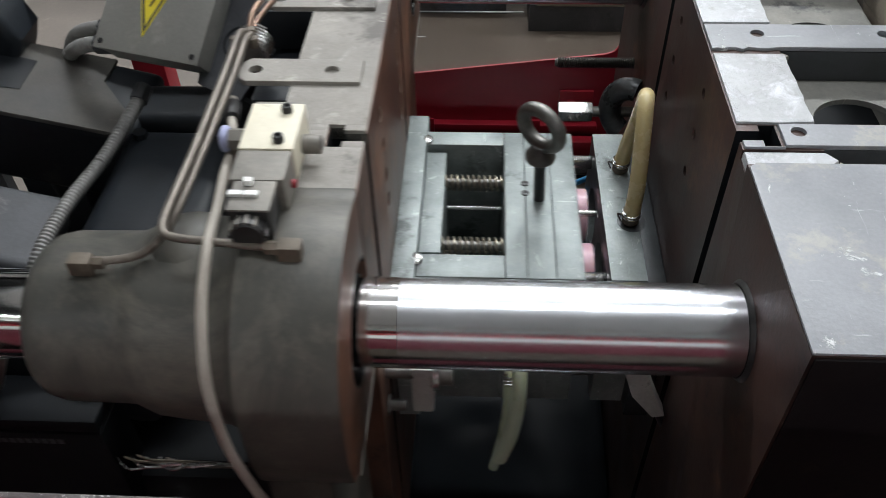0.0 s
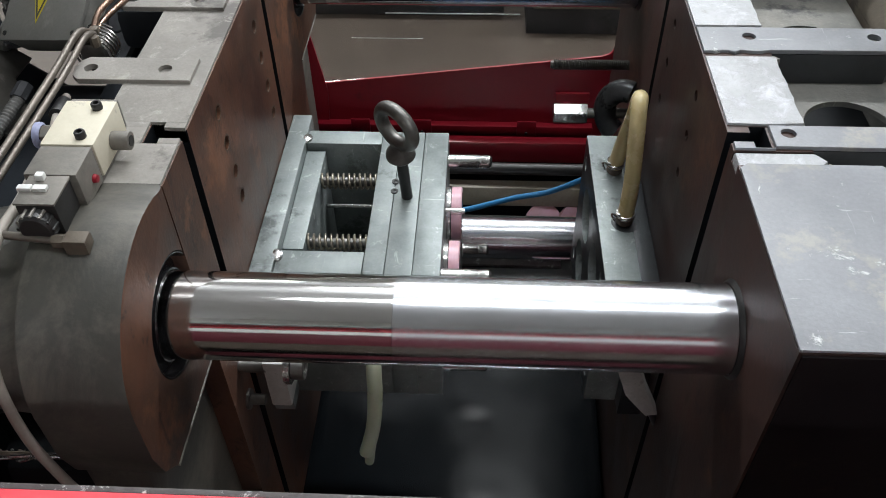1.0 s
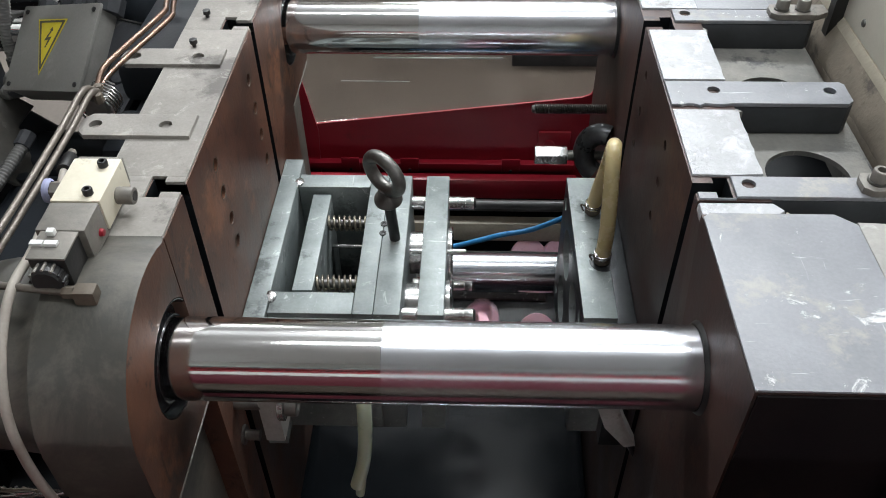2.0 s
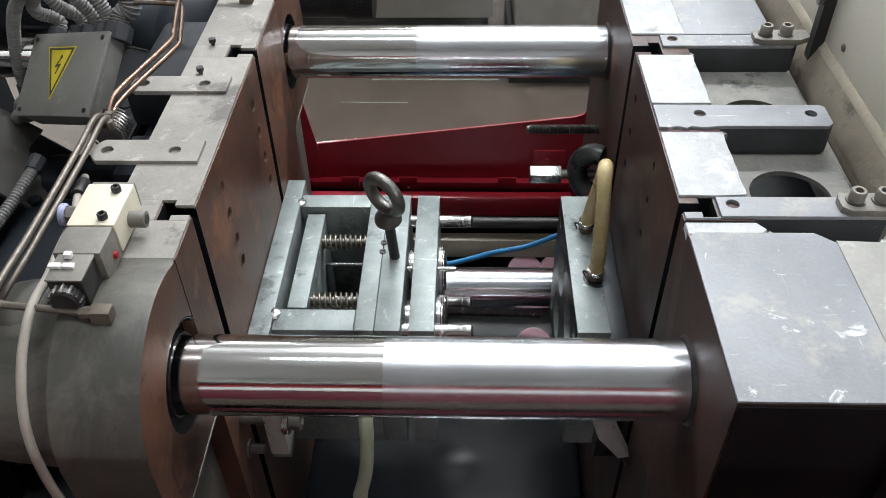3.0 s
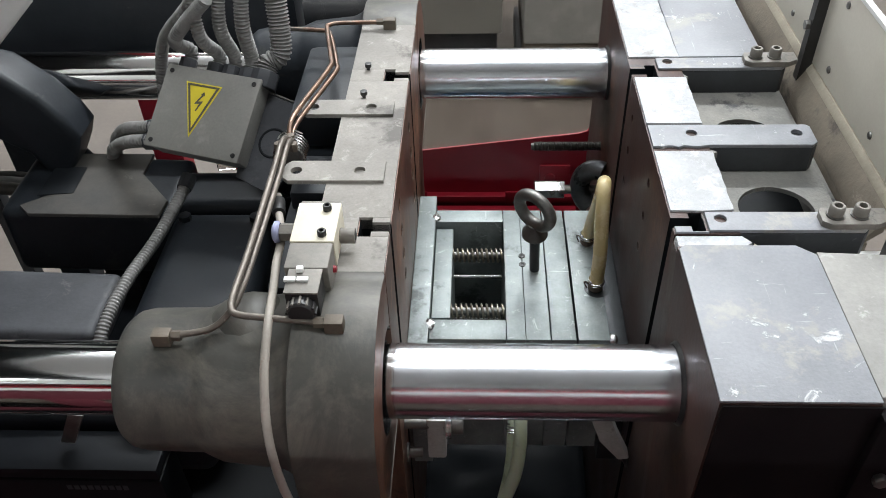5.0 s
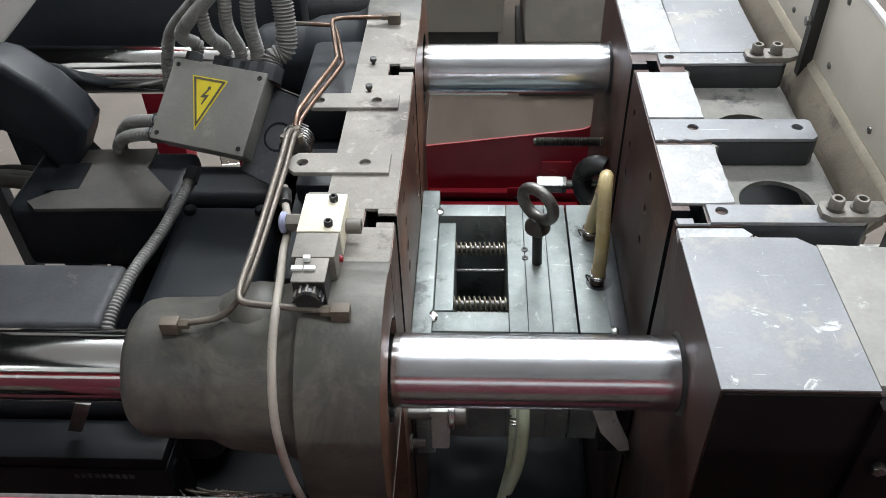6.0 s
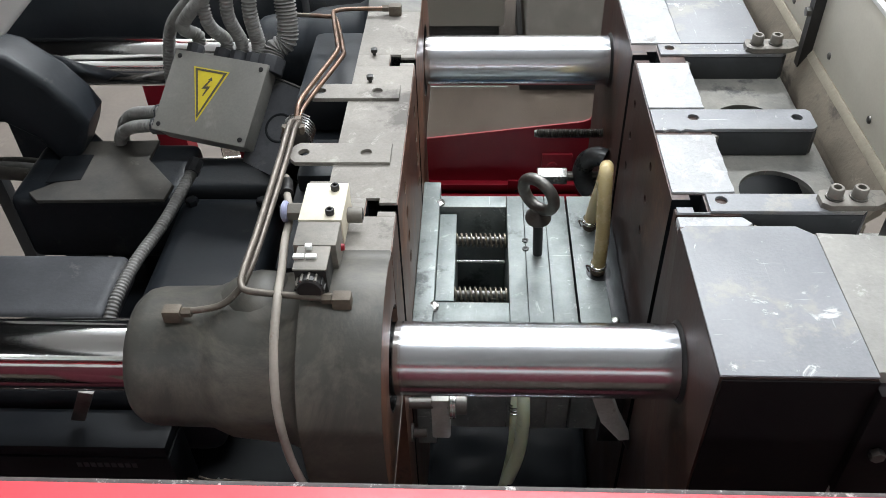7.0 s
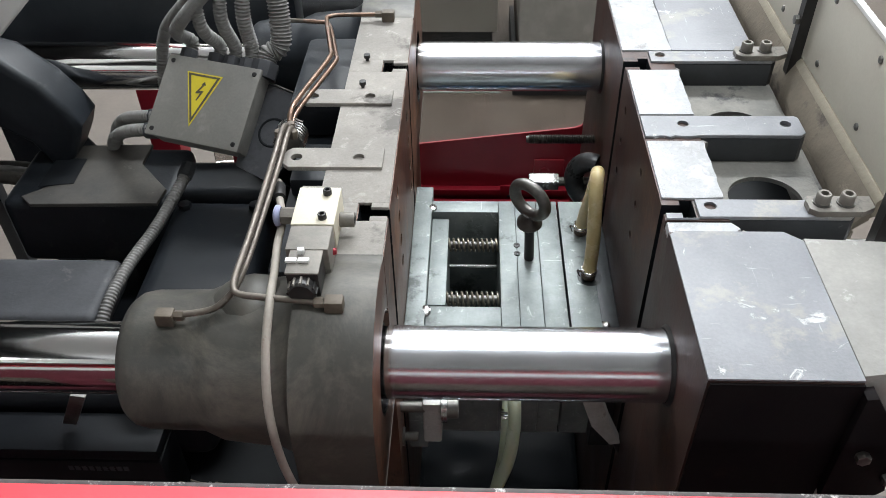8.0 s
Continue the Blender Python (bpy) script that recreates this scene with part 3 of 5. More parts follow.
# ---- beige guard beside the injection unit ----
guard = thing("side_guard", (0.24, 0.35, 1.0), "beige painted sheet-metal side guard, dusty and screwed on", "guard panel")
part("panel", box(0.222, 0.226, 0.125, 0.95, 1.4015, 1.517, 0.001), "beige", guard)
part("top_edge", box(0.2205, 0.2280, 0.125, 0.95, 1.5172, 1.5225, 0.001), "white", guard, "folded white upper edge")
part("ledge", prism([(0.2160, 1.3750), (0.226, 1.380), (0.226, 1.4010), (0.2205, 1.4010), (0.2160, 1.3950)], "y", 0.135, 0.95, 0.0008), "beige_dirty", guard, "dusty folded ledge")
part("skirt", prism([(0.2010, 1.3580), (0.2155, 1.3720), (0.2155, 1.3925), (0.2010, 1.3660)], "y", 0.135, 0.95, 0.0008), "dust_brown", guard, "brown dust-caked sloping skirt")
part("skirt", box(0.2010, 0.2045, 0.135, 0.95, 0.70, 1.3575, 0.001), "dust_brown", guard)
for py in (0.108, 0.4275):
    part("post", prism([(0.2075, py - 0.008), (0.2205, py - 0.008), (0.2205, py - 0.004), (0.2110, py - 0.004), (0.2110, py + 0.006), (0.2075, py + 0.006)], "z", 1.352, 1.516, 0.0006), "black_steel", guard, "black angle-iron post")
    for pz in (1.45, 1.50):
        part("bolt_head", hex_rod((0.2015, py - 0.001, pz), (0.2073, py - 0.001, pz), 0.0062), "worn_steel", guard)
for sy in (0.235, 0.372, 0.52, 0.66):
    for sz in (1.42, 1.500):
        part("screw_head", lathe([(0, 0.0045), (0.0015, 0.004), (0.0025, 0.002), (0.0025, 0)], (0.2218, sy, sz), (-1, 0, 0), 14), "worn_steel", guard)
vent = thing("louvre_panel", (0.20, 0.11, 1.34), "white sheet-metal panel with slanted louvre slots", "vent panel")
part("panel", box(0.1875, 0.232, 0.0795, 0.1345, 1.3440, 1.3480, 0.001), "white", vent)
for k in range(4):
    part("slot", box(0.1955 + 0.0085 * k, 0.1985 + 0.0085 * k, 0.074 + 0.004, 0.124, 1.3482, 1.3490, 0.0003, m=None), "black_steel", vent)
part("stand", box(0.1890, 0.230, 0.0805, 0.0835, 0.62, 1.3438, 0.001), "bed_black", vent, "black sheet-metal stand")


# ---- hood over the tail of the clamp ----
# Out of view; roof known from reflections, rear panel added to block light.
hood = thing("tail_hood", (-1.75, 0.4, 0.0), "dark sheet-metal hood on posts over the clamp's tail, added out of view", "hood")
part("roof", box(-2.80, -1.12, -1.00, 1.50, 2.240, 2.252, 0.002), "navy", hood)
part("rear_light_block", box(-2.80, -1.12, 1.488, 1.500, 1.15, 2.2395, 0.002), "navy", hood)
part("rim", box(-1.1195, -1.1160, -1.00, 1.50, 2.205, 2.252, 0.001), "navy", hood)
for hx in (-2.75, -1.66):
    for hy in (-0.36, 1.46):
        part("post", box(hx - 0.02, hx + 0.02, hy - 0.02, hy + 0.02, 0.0, 2.2395, 0.002), "navy", hood)


# ---- stud and mould clamping on the fixed side ----
stud = thing("threaded_stud", (0, 0.563, 1.182), "oily threaded steel stud screwed into the platen", "stud")
core = []
for k in range(38):
    core += [(-0.001 - k * 0.0027, 0.0078), (-0.0023 - k * 0.0027, 0.0058)]
part("thread", lathe([(0.0, 0.007)] + core + [(-0.106, 0.005), (-0.106, 0)], (0, 0.563, 1.182), (1, 0, 0), 16), "worn_steel", stud)
hexn = thing("hex_coupling", (-0.08, 0.5, 1.147), "bright zinc hexagon coupling on a clamp bolt", "coupling")
part("nut", hex_rod((-0.103, 0.5, 1.147), (-0.058, 0.5, 1.147), 0.0142), "steel", hexn)
part("bolt", rod((-0.060, 0.5, 1.147), (0.0, 0.5, 1.147), 0.007), "worn_steel", hexn)


def black_loop(c, R, r, a0, a1, label):
    t = thing("hose_loop", c, label, "hose", "black hoses beside the mould")
    k = 18
    pts = [(c[0] + R * math.cos(radians(a0 + (a1 - a0) * i / k)) * 0.75, c[1] + 0.012 * math.sin(i / k * 3), c[2] + R * math.sin(radians(a0 + (a1 - a0) * i / k))) for i in range(k + 1)]
    part("hose", tube(pts, r, 16, 2), "gunmetal", t)
    return t


black_loop((-0.010, 0.488, 1.156), 0.0330, 0.0150, 78, 250, "thick glossy black loop with worn grey rim behind the mould")
arm = thing("curved_arm", (-0.03, 0.10, 1.10), "curved forged steel clamp arm, bare at its edge", "clamp arm")
part("arm", prism([(-0.0600, 1.1450), (-0.0360, 1.1455), (-0.0344, 1.1312), (-0.0181, 1.0824), (-0.0015, 1.0424), (-0.0146, 1.0396), (-0.0408, 1.0762), (-0.0583, 1.1306)], "y", 0.092, 0.112, 0.003), "zinc_bright", arm)
part("hook", tube([(-0.0090, 0.102, 1.0440), (0.0050, 0.101, 1.0120), (0.0230, 0.100, 0.9900)], 0.0050, 10), "black_steel", arm)


# ---- fixed half of the mould ----
MY0, MY1, MZ0, MZ1 = 0.170, 0.418, 0.958, 1.172
CAVITIES = [(0.342, 1.104), (0.246, 1.104), (0.342, 1.018), (0.246, 1.018)]
PINS = [(0.395, 1.145), (0.195, 1.145), (0.195, 0.988), (0.395, 0.988)]
fm = thing("fixed_mould_half", (-0.033, 0.294, MZ0), "grey-green steel mould half clamped to the fixed platen", "mould half")
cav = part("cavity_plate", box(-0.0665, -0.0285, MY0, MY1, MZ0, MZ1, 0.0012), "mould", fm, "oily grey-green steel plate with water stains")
holes = bmesh.new()
for cy, cz in CAVITIES:
    rod((-0.08, cy, cz), (-0.052, cy, cz), 0.034, n=40, bm=holes)
for py, pz in PINS:
    rod((-0.08, py, pz), (-0.024, py, pz), 0.0090, n=20, bm=holes)
for py, pz in ((0.30, 1.146), (0.29, 0.985)):
    rod((-0.08, py, pz), (-0.03, py, pz), 0.005, n=16, bm=holes)
cut(cav, holes)
# the shaded parting face gets a darker copy of the steel
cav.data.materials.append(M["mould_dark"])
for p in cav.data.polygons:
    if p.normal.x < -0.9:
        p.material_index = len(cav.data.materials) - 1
# clamp plate in the same dark copy, for the shade beside the platen
part("clamp_plate", box(-0.0283, -0.0005, 0.150, 0.440, MZ0, MZ1 - 0.030, 0.0012), "mould_dark", fm, "dark clamp plate, its shade put into the colour")
part("stain", lathe([(0, 0.0), (0.0004, 0.013), (0, 0.016)], (-0.036, 0.258, MZ1 + 0.0002), (0, 0, 1), 20), "mould_dark", fm, "dark water stain round the nipple")


def hose_nipple(parent, x, y, z):
    part("nipple", lathe([(-0.004, 0.0075), (0.003, 0.0075), (0.003, 0.0095), (0.009, 0.0095), (0.009, 0.006), (0.022, 0.006)], (x, y, z), (0, 0, 1), 16), "brass", parent)
    part("hose_clip", coil((x, y, z + 0.010), (x, y, z + 0.017), 0.0096, 0.0011, 2.5, 6), "steel", parent)
    part("clip_ear", tube([(x - 0.009, y - 0.003, z + 0.013), (x - 0.016, y - 0.006, z + 0.018), (x - 0.013, y - 0.008, z + 0.010)], 0.0013, 6, 5), "steel", parent)


wh = thing("water_hose", (-0.037, 0.258, MZ1), "yellowed translucent plastic water hose looping between two nipples", "hose")
for hx, hy in ((-0.038, 0.258), (-0.040, 0.347)):
    hose_nipple(wh, hx, hy, MZ1)
part("hose", tube([(-0.0378, 0.258, 1.180), (-0.0372, 0.2600, 1.228), (-0.0385, 0.272, 1.282), (-0.0380, 0.285, 1.305), (-0.0360, 0.298, 1.3100), (-0.0335, 0.313, 1.297), (-0.0330, 0.330, 1.260), (-0.0370, 0.343, 1.212), (-0.0400, 0.347, 1.180)], 0.0088, 16, 8), "hose", wh)

air = thing("air_hose", (-0.15, 0.5, 0.99), "blue plastic air hose hanging behind the mould", "hose")
part("hose", tube([(-0.30, 0.50, 0.955), (-0.226, 0.5, 0.966), (-0.18, 0.5, 0.981), (-0.145, 0.5, 0.9935), (-0.10, 0.5, 1.005), (-0.058, 0.5, 1.027), (-0.002, 0.5, 1.06)], 0.0042, 12), "blue", air)


def product_cap(at, axis, label):
    t = thing("plastic_cap", at, label, "cap", "moulded caps")
    prof = [(0.0, 0.0), (0.0, 0.0315), (-0.0012, 0.033), (-0.0145, 0.033), (-0.0145, 0.0308), (-0.0022, 0.0300), (-0.0022, 0.0)]
    part("shell", lathe(prof, at, axis, 48), "pink", t)
    return t


for at, ax in (((-0.082, 0.672, 0.788), (0.1, -0.55, 0.8)), ((-0.022, 0.672, 0.788), (0.2, -0.6, 0.75)), ((-0.068, 0.545, 0.722), (0.1, -0.5, 0.85))):
    product_cap(at, ax, "pale pink moulded plastic cap lying in the chute")
FALLING = [product_cap((-0.0505, cy, cz), (1, 0, 0), "pale pink moulded plastic cap fresh on its core") for cy, cz in CAVITIES[:2]]

# ---- moving half of the mould ----
mm = rides(thing("moving_mould_half", (-0.18, 0.294, MZ0), "grey-green steel mould half with springs and ejector plates", "mould half"))
part("clamp_plate", box(-0.2715, -0.2470, 0.142, 0.446, MZ0, MZ1 + 0.004, 0.0014), "mould", mm)
part("spacer", box(-0.2465, -0.1525, 0.392, MY1, MZ0, MZ1, 0.0012), "mould", mm)
part("spacer", box(-0.2465, -0.1525, MY0, 0.203, MZ0, MZ1, 0.0012), "mould", mm)
part("support_plate", box(-0.1520, -0.1290, MY0, MY1, MZ0, MZ1, 0.0010), "mould", mm)
part("core_plate", box(-0.1285, -0.0990, MY0, MY1, MZ0, MZ1, 0.0010), "mould", mm)
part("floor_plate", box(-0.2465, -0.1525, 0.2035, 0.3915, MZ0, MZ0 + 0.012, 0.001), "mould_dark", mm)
for wy, wz in ((0.1935, 1.1735), (0.3995, 1.1735)):
    bm = bmesh.new()
    bmesh.ops.create_icosphere(bm, subdivisions=2, radius=0.007, matrix=Matrix.Translation((-0.2465, wy, wz)) @ Matrix.Diagonal((1, 1.3, 0.5, 1)))
    for v in bm.verts:
        v.co += 0.0016 * noise.noise_vector(v.co * 260)
    part("weld_bead", bm, "steel", mm, "rough weld bead")
for cy, cz in CAVITIES:
    part("core", lathe([(-0.03, 0.0285), (0.030, 0.0285), (0.030, 0.0240), (0.0335, 0.0240), (0.0335, 0.0285), (0.0440, 0.0285), (0.0465, 0.026), (0.0465, 0)], (-0.0965, cy, cz), (1, 0, 0), 40), "steel", mm, "polished round core")
for py, pz in PINS:
    part("guide_pin", lathe([(-0.01, 0.0085), (0.066, 0.0085), (0.067, 0.0078), (0.0695, 0.0078), (0.0705, 0.0085), (0.079, 0.0085), (0.082, 0.006), (0.082, 0)], (-0.0965, py, pz), (1, 0, 0), 24), "steel", mm, "grease-coated steel guide pin")
for sy, sz in ((0.3205, 1.1725), (0.3035, 1.1725)):
    part("plug_screw", lathe([(0, 0.0045), (0.0012, 0.0045), (0.0012, 0.0025), (-0.001, 0)], (-0.1285, sy, sz - 0.0005), (0, 0, 1), 12), "black_steel", mm)
ej = part("ejector_plate", box(-0.2462, -0.2225, 0.214, 0.388, 0.980, 1.163, 0.001), "mould", mm)
for sy in (0.3440, 0.2370):
    for sz in (1.1515, 1.005):
        part("return_pin", rod((-0.2225, sy, sz), (-0.1535, sy, sz), 0.0055, n=16), "worn_steel", ej)
        part("spring", coil((-0.2220, sy, sz), (-0.1530, sy, sz), 0.0088, 0.0015, 10.5, 8), "spring", mm, "brown spring-steel coil spring")
for ey, ez in CAVITIES:
    part("ejector_pin", rod((-0.2225, ey + 0.010, ez), (-0.1535, ey + 0.010, ez), 0.003, n=12), "steel", ej)
stripper = part("stripper_plate", box(-0.0985, -0.0690, MY0, MY1, MZ0, MZ1, 0.0012), "mould", mm)
holes = bmesh.new()
for cy, cz in CAVITIES:
    rod((-0.11, cy, cz), (-0.05, cy, cz), 0.0300, n=40, bm=holes)
for py, pz in PINS:
    rod((-0.11, py, pz), (-0.05, py, pz), 0.0092, n=20, bm=holes)
cut(stripper, holes)
for py, pz in ((0.30, 1.146), (0.29, 0.985)):
    part("pull_pin", rod((-0.115, py, pz), (-0.046, py, pz), 0.0038, n=14), "steel", stripper)
for cy, cz in CAVITIES:
    part("stripper_ring", lathe([(0, 0.0288), (0, 0.034), (0.005, 0.034), (0.006, 0.033), (0.006, 0.0288)], (-0.0690, cy, cz), (1, 0, 0), 40), "steel", stripper, "bright stripper ring")

eye = rides(thing("eye_bolt", (-0.113, 0.295, MZ1), "dark worn steel lifting eye bolt screwed into the mould", "eye bolt"))
ASKEW = pose(-0.1130, 0.295, MZ1, 8.3, -2.7, 0)


def askew(bm):
    bm.transform(ASKEW)
    return bm


part("shank", askew(lathe([(-0.006, 0.0065), (0.066, 0.0065)], (0, 0, 0.0005), (0, 0, 1), 20)), "black_steel", eye)
part("collar", askew(lathe([(0.064, 0.006), (0.065, 0.0125), (0.070, 0.0165), (0.075, 0.0160), (0.080, 0.0115), (0.090, 0.0095), (0.094, 0.0)], (0, 0, 0), (0, 0, 1), 28)), "worn_steel", eye)
bm = bmesh.new()
R, r, NN, KK = 0.0234, 0.0076, 48, 16
turn = Matrix.Rotation(radians(-41), 3, "Z")
grid = [[bm.verts.new(turn @ Vector(((R + r * math.cos(2 * math.pi * b / KK)) * math.cos(2 * math.pi * a / NN), r * math.sin(2 * math.pi * b / KK), (R + r * math.cos(2 * math.pi * b / KK)) * math.sin(2 * math.pi * a / NN))) + Vector((0, 0, 0.1130))) for b in range(KK)] for a in range(NN)]
for a in range(NN):
    for b in range(KK):
        bm.faces.new((grid[a][b], grid[(a + 1) % NN][b], grid[(a + 1) % NN][(b + 1) % KK], grid[a][(b + 1) % KK]))
part("ring", askew(bm), "worn_steel", eye, "thick forged ring", 80)

# clamp below the front bar that holds the moving mould half
cl = rides(thing("mould_clamp", (-0.235, 0.10, 1.10), "steel mould clamp with cap screw and washers", "clamp"))
part("jaw", box(-0.2460, -0.2240, 0.075, 0.1415, 1.0635, 1.137, 0.003), "zinc_bright", cl)
part("screw", rod((-0.272, 0.082, 1.124), (-0.226, 0.082, 1.124), 0.007), "worn_steel", cl)
for k in range(2):
    part("washer", lathe([(0, 0.007), (0, 0.018), (0.003, 0.018), (0.003, 0.007)], (-0.2235 + 0.0034 * k, 0.082, 1.124), (1, 0, 0), 28), "steel", cl)
part("screw_head", lathe([(0, 0.013), (0.012, 0.013), (0.013, 0.012), (0.013, 0.007), (0.006, 0.007), (0.006, 0)], (-0.2165, 0.082, 1.124), (1, 0, 0), 28), "worn_steel", cl)
part("jack_screw", lathe([(0, 0.006), (0.012, 0.006), (0.012, 0.0115), (0.030, 0.0115), (0.030, 0.006), (0.046, 0.006), (0.046, 0)], (-0.2990, 0.080, 1.068), (1, 0, 0), 24), "worn_steel", cl)
dh = rides(thing("drain_hose", (-0.145, 0.13, 1.10), "greyish translucent water hose hanging from the mould", "hose"))
part("hose", tube([(-0.140, 0.160, 1.130), (-0.138, 0.125, 1.128), (-0.136, 0.098, 1.110), (-0.136, 0.086, 1.070), (-0.141, 0.080, 1.020), (-0.152, 0.078, 0.972)], 0.0082, 14), "hose_grey", dh)
part("nipple", rod((-0.140, 0.1695, 1.130), (-0.140, 0.150, 1.130), 0.0062), "brass", dh)
part("second_hose", tube([(-0.143, 0.168, 1.066), (-0.143, 0.140, 1.064), (-0.1445, 0.122, 1.050), (-0.1455, 0.112, 1.012), (-0.1495, 0.110, 0.961), (-0.1575, 0.110, 0.898)], 0.0058, 14), "hose_grey", dh)
part("hose_clip", coil((-0.1432, 0.130, 1.0610), (-0.1440, 0.124, 1.0520), 0.0070, 0.0012, 3, 6), "steel", dh, "bright wire hose clip")

# ---- moving platen ----
XF, XB = -0.272, -0.345
mp = rides(thing("moving_platen", (-0.31, 0.29, 0.62), "dusty grey cast-iron moving platen with rust-brown face", "platen"))
Y0, Y1 = 0.045, 0.535
outline = [(XF, Y0), *t_slot(XF, 0.109, -1), *t_slot(XF, 0.401, -1), (XF, Y1), (XB, Y1), (XB, Y0)]
body = part("body", prism(outline, "z", 0.72, 1.3975, 0.0010), "rust", mp, "rust-brown machined face with drilled holes")
holes = bmesh.new()
HOLES = [(0.3505, 1.358), (0.3560, 1.317), (0.3600, 1.278), (0.3630, 1.239), (0.1930, 1.360), (0.1960, 1.323), (0.2010, 1.284), (0.2030, 1.250)]
for hy, hz in HOLES:
    rod((XF - 0.03, hy, hz), (XF + 0.01, hy, hz), 0.0068, n=20, bm=holes)
cut(body, holes)
for hy, hz in HOLES:
    part("hole_rim", lathe([(-0.006, 0.0062), (0.0004, 0.0076), (0.0004, 0.0086)], (XF, hy, hz), (1, 0, 0), 20), "brass", mp, "worn bright rim")


shade_slots(body, ((0.094, 0.124), (0.386, 0.416)), XF - 0.032, XF - 0.0005)


def skin(y0, y1, x0=XB, x1=XF):
    return prism([(x0, y0), (x1 - 0.0012, y0), (x1 - 0.0012, y1), (x0, y1)], "z", 1.385, 1.4, 0.0002)


# dusty top skin in pieces round the slots
for y0, y1, xx in ((Y0, 0.0945, XF), (0.0945, 0.102, XF - 0.031), (0.116, 0.1235, XF - 0.031), (0.102, 0.116, XF - 0.031), (0.1235, 0.3865, XF), (0.3865, 0.4155, XF - 0.031), (0.4155, Y1, XF)):
    part("top_skin", skin(y0, y1, XB, xx), "platen_top", mp)
for s in (-1, 1):
    part("slot_lip", skin(*((0.0947, 0.1020) if s < 0 else (0.1160, 0.1233)), XF - 0.0185, XF), "platen_top", mp)
    part("slot_lip", skin(*((0.3867, 0.3940) if s < 0 else (0.4080, 0.4153)), XF - 0.0185, XF), "platen_top", mp)


def ear_outline(cy, cz, R, up, out):
    """Ear of the platen round a tie bar: flat to the body, round above, cut off below."""
    edge = Y0 if out < 0 else Y1
    pts = [(edge, cz + up * (1.4 - BAR_Z))]
    pts += [(cy - out * R * math.cos(a), cz + up * R * math.sin(a)) for a in (radians(68 + (184 - 68) * k / 17) for k in range(18))]
    return pts + [(cy + out * R, cz - up * 0.045), (cy + out * 0.098, cz - up * 0.078), (cy + out * 0.078, cz - up * 0.100), (edge, cz - up * 0.100)]


def column_outline(cy, R, out):
    """Side column of the platen round two tie bars: flat to the body, round at its ends."""
    edge = Y0 if out < 0 else Y1
    arc = [radians(68 + (184 - 68) * k / 17) for k in range(18)]
    pts = [(edge, 1.4)] + [(cy - out * R * math.cos(a), BAR_Z + R * math.sin(a)) for a in arc]
    pts += [(cy - out * R * math.cos(a), LOW_Z - R * math.sin(a)) for a in reversed(arc)] + [(edge, LOW_Z - 0.1)]
    return pts


for cy, out in ((0.0, -1), (BAR_Y, 1)):
    column = part("column", prism(column_outline(cy, 0.0900, out), "x", XB, XF - 0.0225, 0.0015), "cast_grey", mp, "dark worn casting round the tie bars")
    for cz, up in ((BAR_Z, 1), (LOW_Z, -1)):
        ear = part("ear", prism(ear_outline(cy, cz, 0.106, up, out), "x", XB - 0.002, XF, 0.0035), "cast_grey", mp, "dark worn ear round the tie bar")
        cut(ear, rod((XF - 0.016, cy, cz), (XF + 0.01, cy, cz), 0.0525, n=48))
        ear.data.materials.append(M["rust"])
        for p in ear.data.polygons:
            if p.normal.x > 0.9 and p.center.x + ORIGIN[ear].x > XF - 0.002:
                p.material_index = len(ear.data.materials) - 1
        # pale rod puts the bright light along this edge into colour
        part("ear_lit_edge", rod((XF - 0.0012, cy + out * 0.078, cz - up * 0.1000), (XF - 0.0012, cy - out * 0.0440, cz - up * 0.1000), 0.0018, n=8), "zinc", mp, "pale rod that draws the lit lower edge")
    column.data.materials.append(M["rust"])
    for p in column.data.polygons:
        if p.normal.x > 0.9 and p.center.x + ORIGIN[column].x > XF - 0.002:
            p.material_index = len(column.data.materials) - 1
    for cz in (BAR_Z, LOW_Z):
        part("seal", lathe([(-0.004, BAR_R + 0.0004), (0, BAR_R + 0.001), (0.003, BAR_R + 0.004), (0.003, 0.048), (0, 0.0515)], (XF - 0.0150, cy, cz), (1, 0, 0), 48), "rubber", mp, "black rubber wiper seal")
        part("seal_ring", lathe([(0, BAR_R + 0.0006), (0.009, BAR_R + 0.0006), (0.009, BAR_R + 0.0022), (0.0, BAR_R + 0.004)], (XF - 0.012, cy, cz), (1, 0, 0), 48), "rubber", mp)
        part("bore_lining", lathe([(-0.0125, 0.0513), (-0.0006, 0.0513), (-0.0006, 0.0503), (-0.0125, 0.0498), (-0.0125, 0.0513)], (XF, cy, cz), (1, 0, 0), 48), "rubber", mp, "bore wall black with grease")
        prof = [(0, 0.104), (-0.004, 0.095), (-0.011, 0.088), (-0.022, 0.083), (-0.060, 0.0795), (-0.078, 0.0775), (-0.090, 0.0725), (-0.098, 0.0690), (-0.152, 0.0680), (-0.163, 0.0655), (-0.170, 0.060), (-0.172, 0.052), (-0.172, 0.040)]
        part("sleeve", lathe(prof, (XB, cy, cz), (1, 0, 0), 64), "cast_grey" if cy == 0 else "navy", mp, "dusty dark-grey bearing sleeve" if cy == 0 else "blue-black painted bearing sleeve", 60)
bm = bmesh.new()
bmesh.ops.create_icosphere(bm, subdivisions=3, radius=1, matrix=Matrix.Translation((-0.395, 0.012, 1.352)) @ Matrix.Diagonal((0.045, 0.042, 0.036, 1)))
part("rib_bulge", bm, "cast_grey", mp, "", 80)
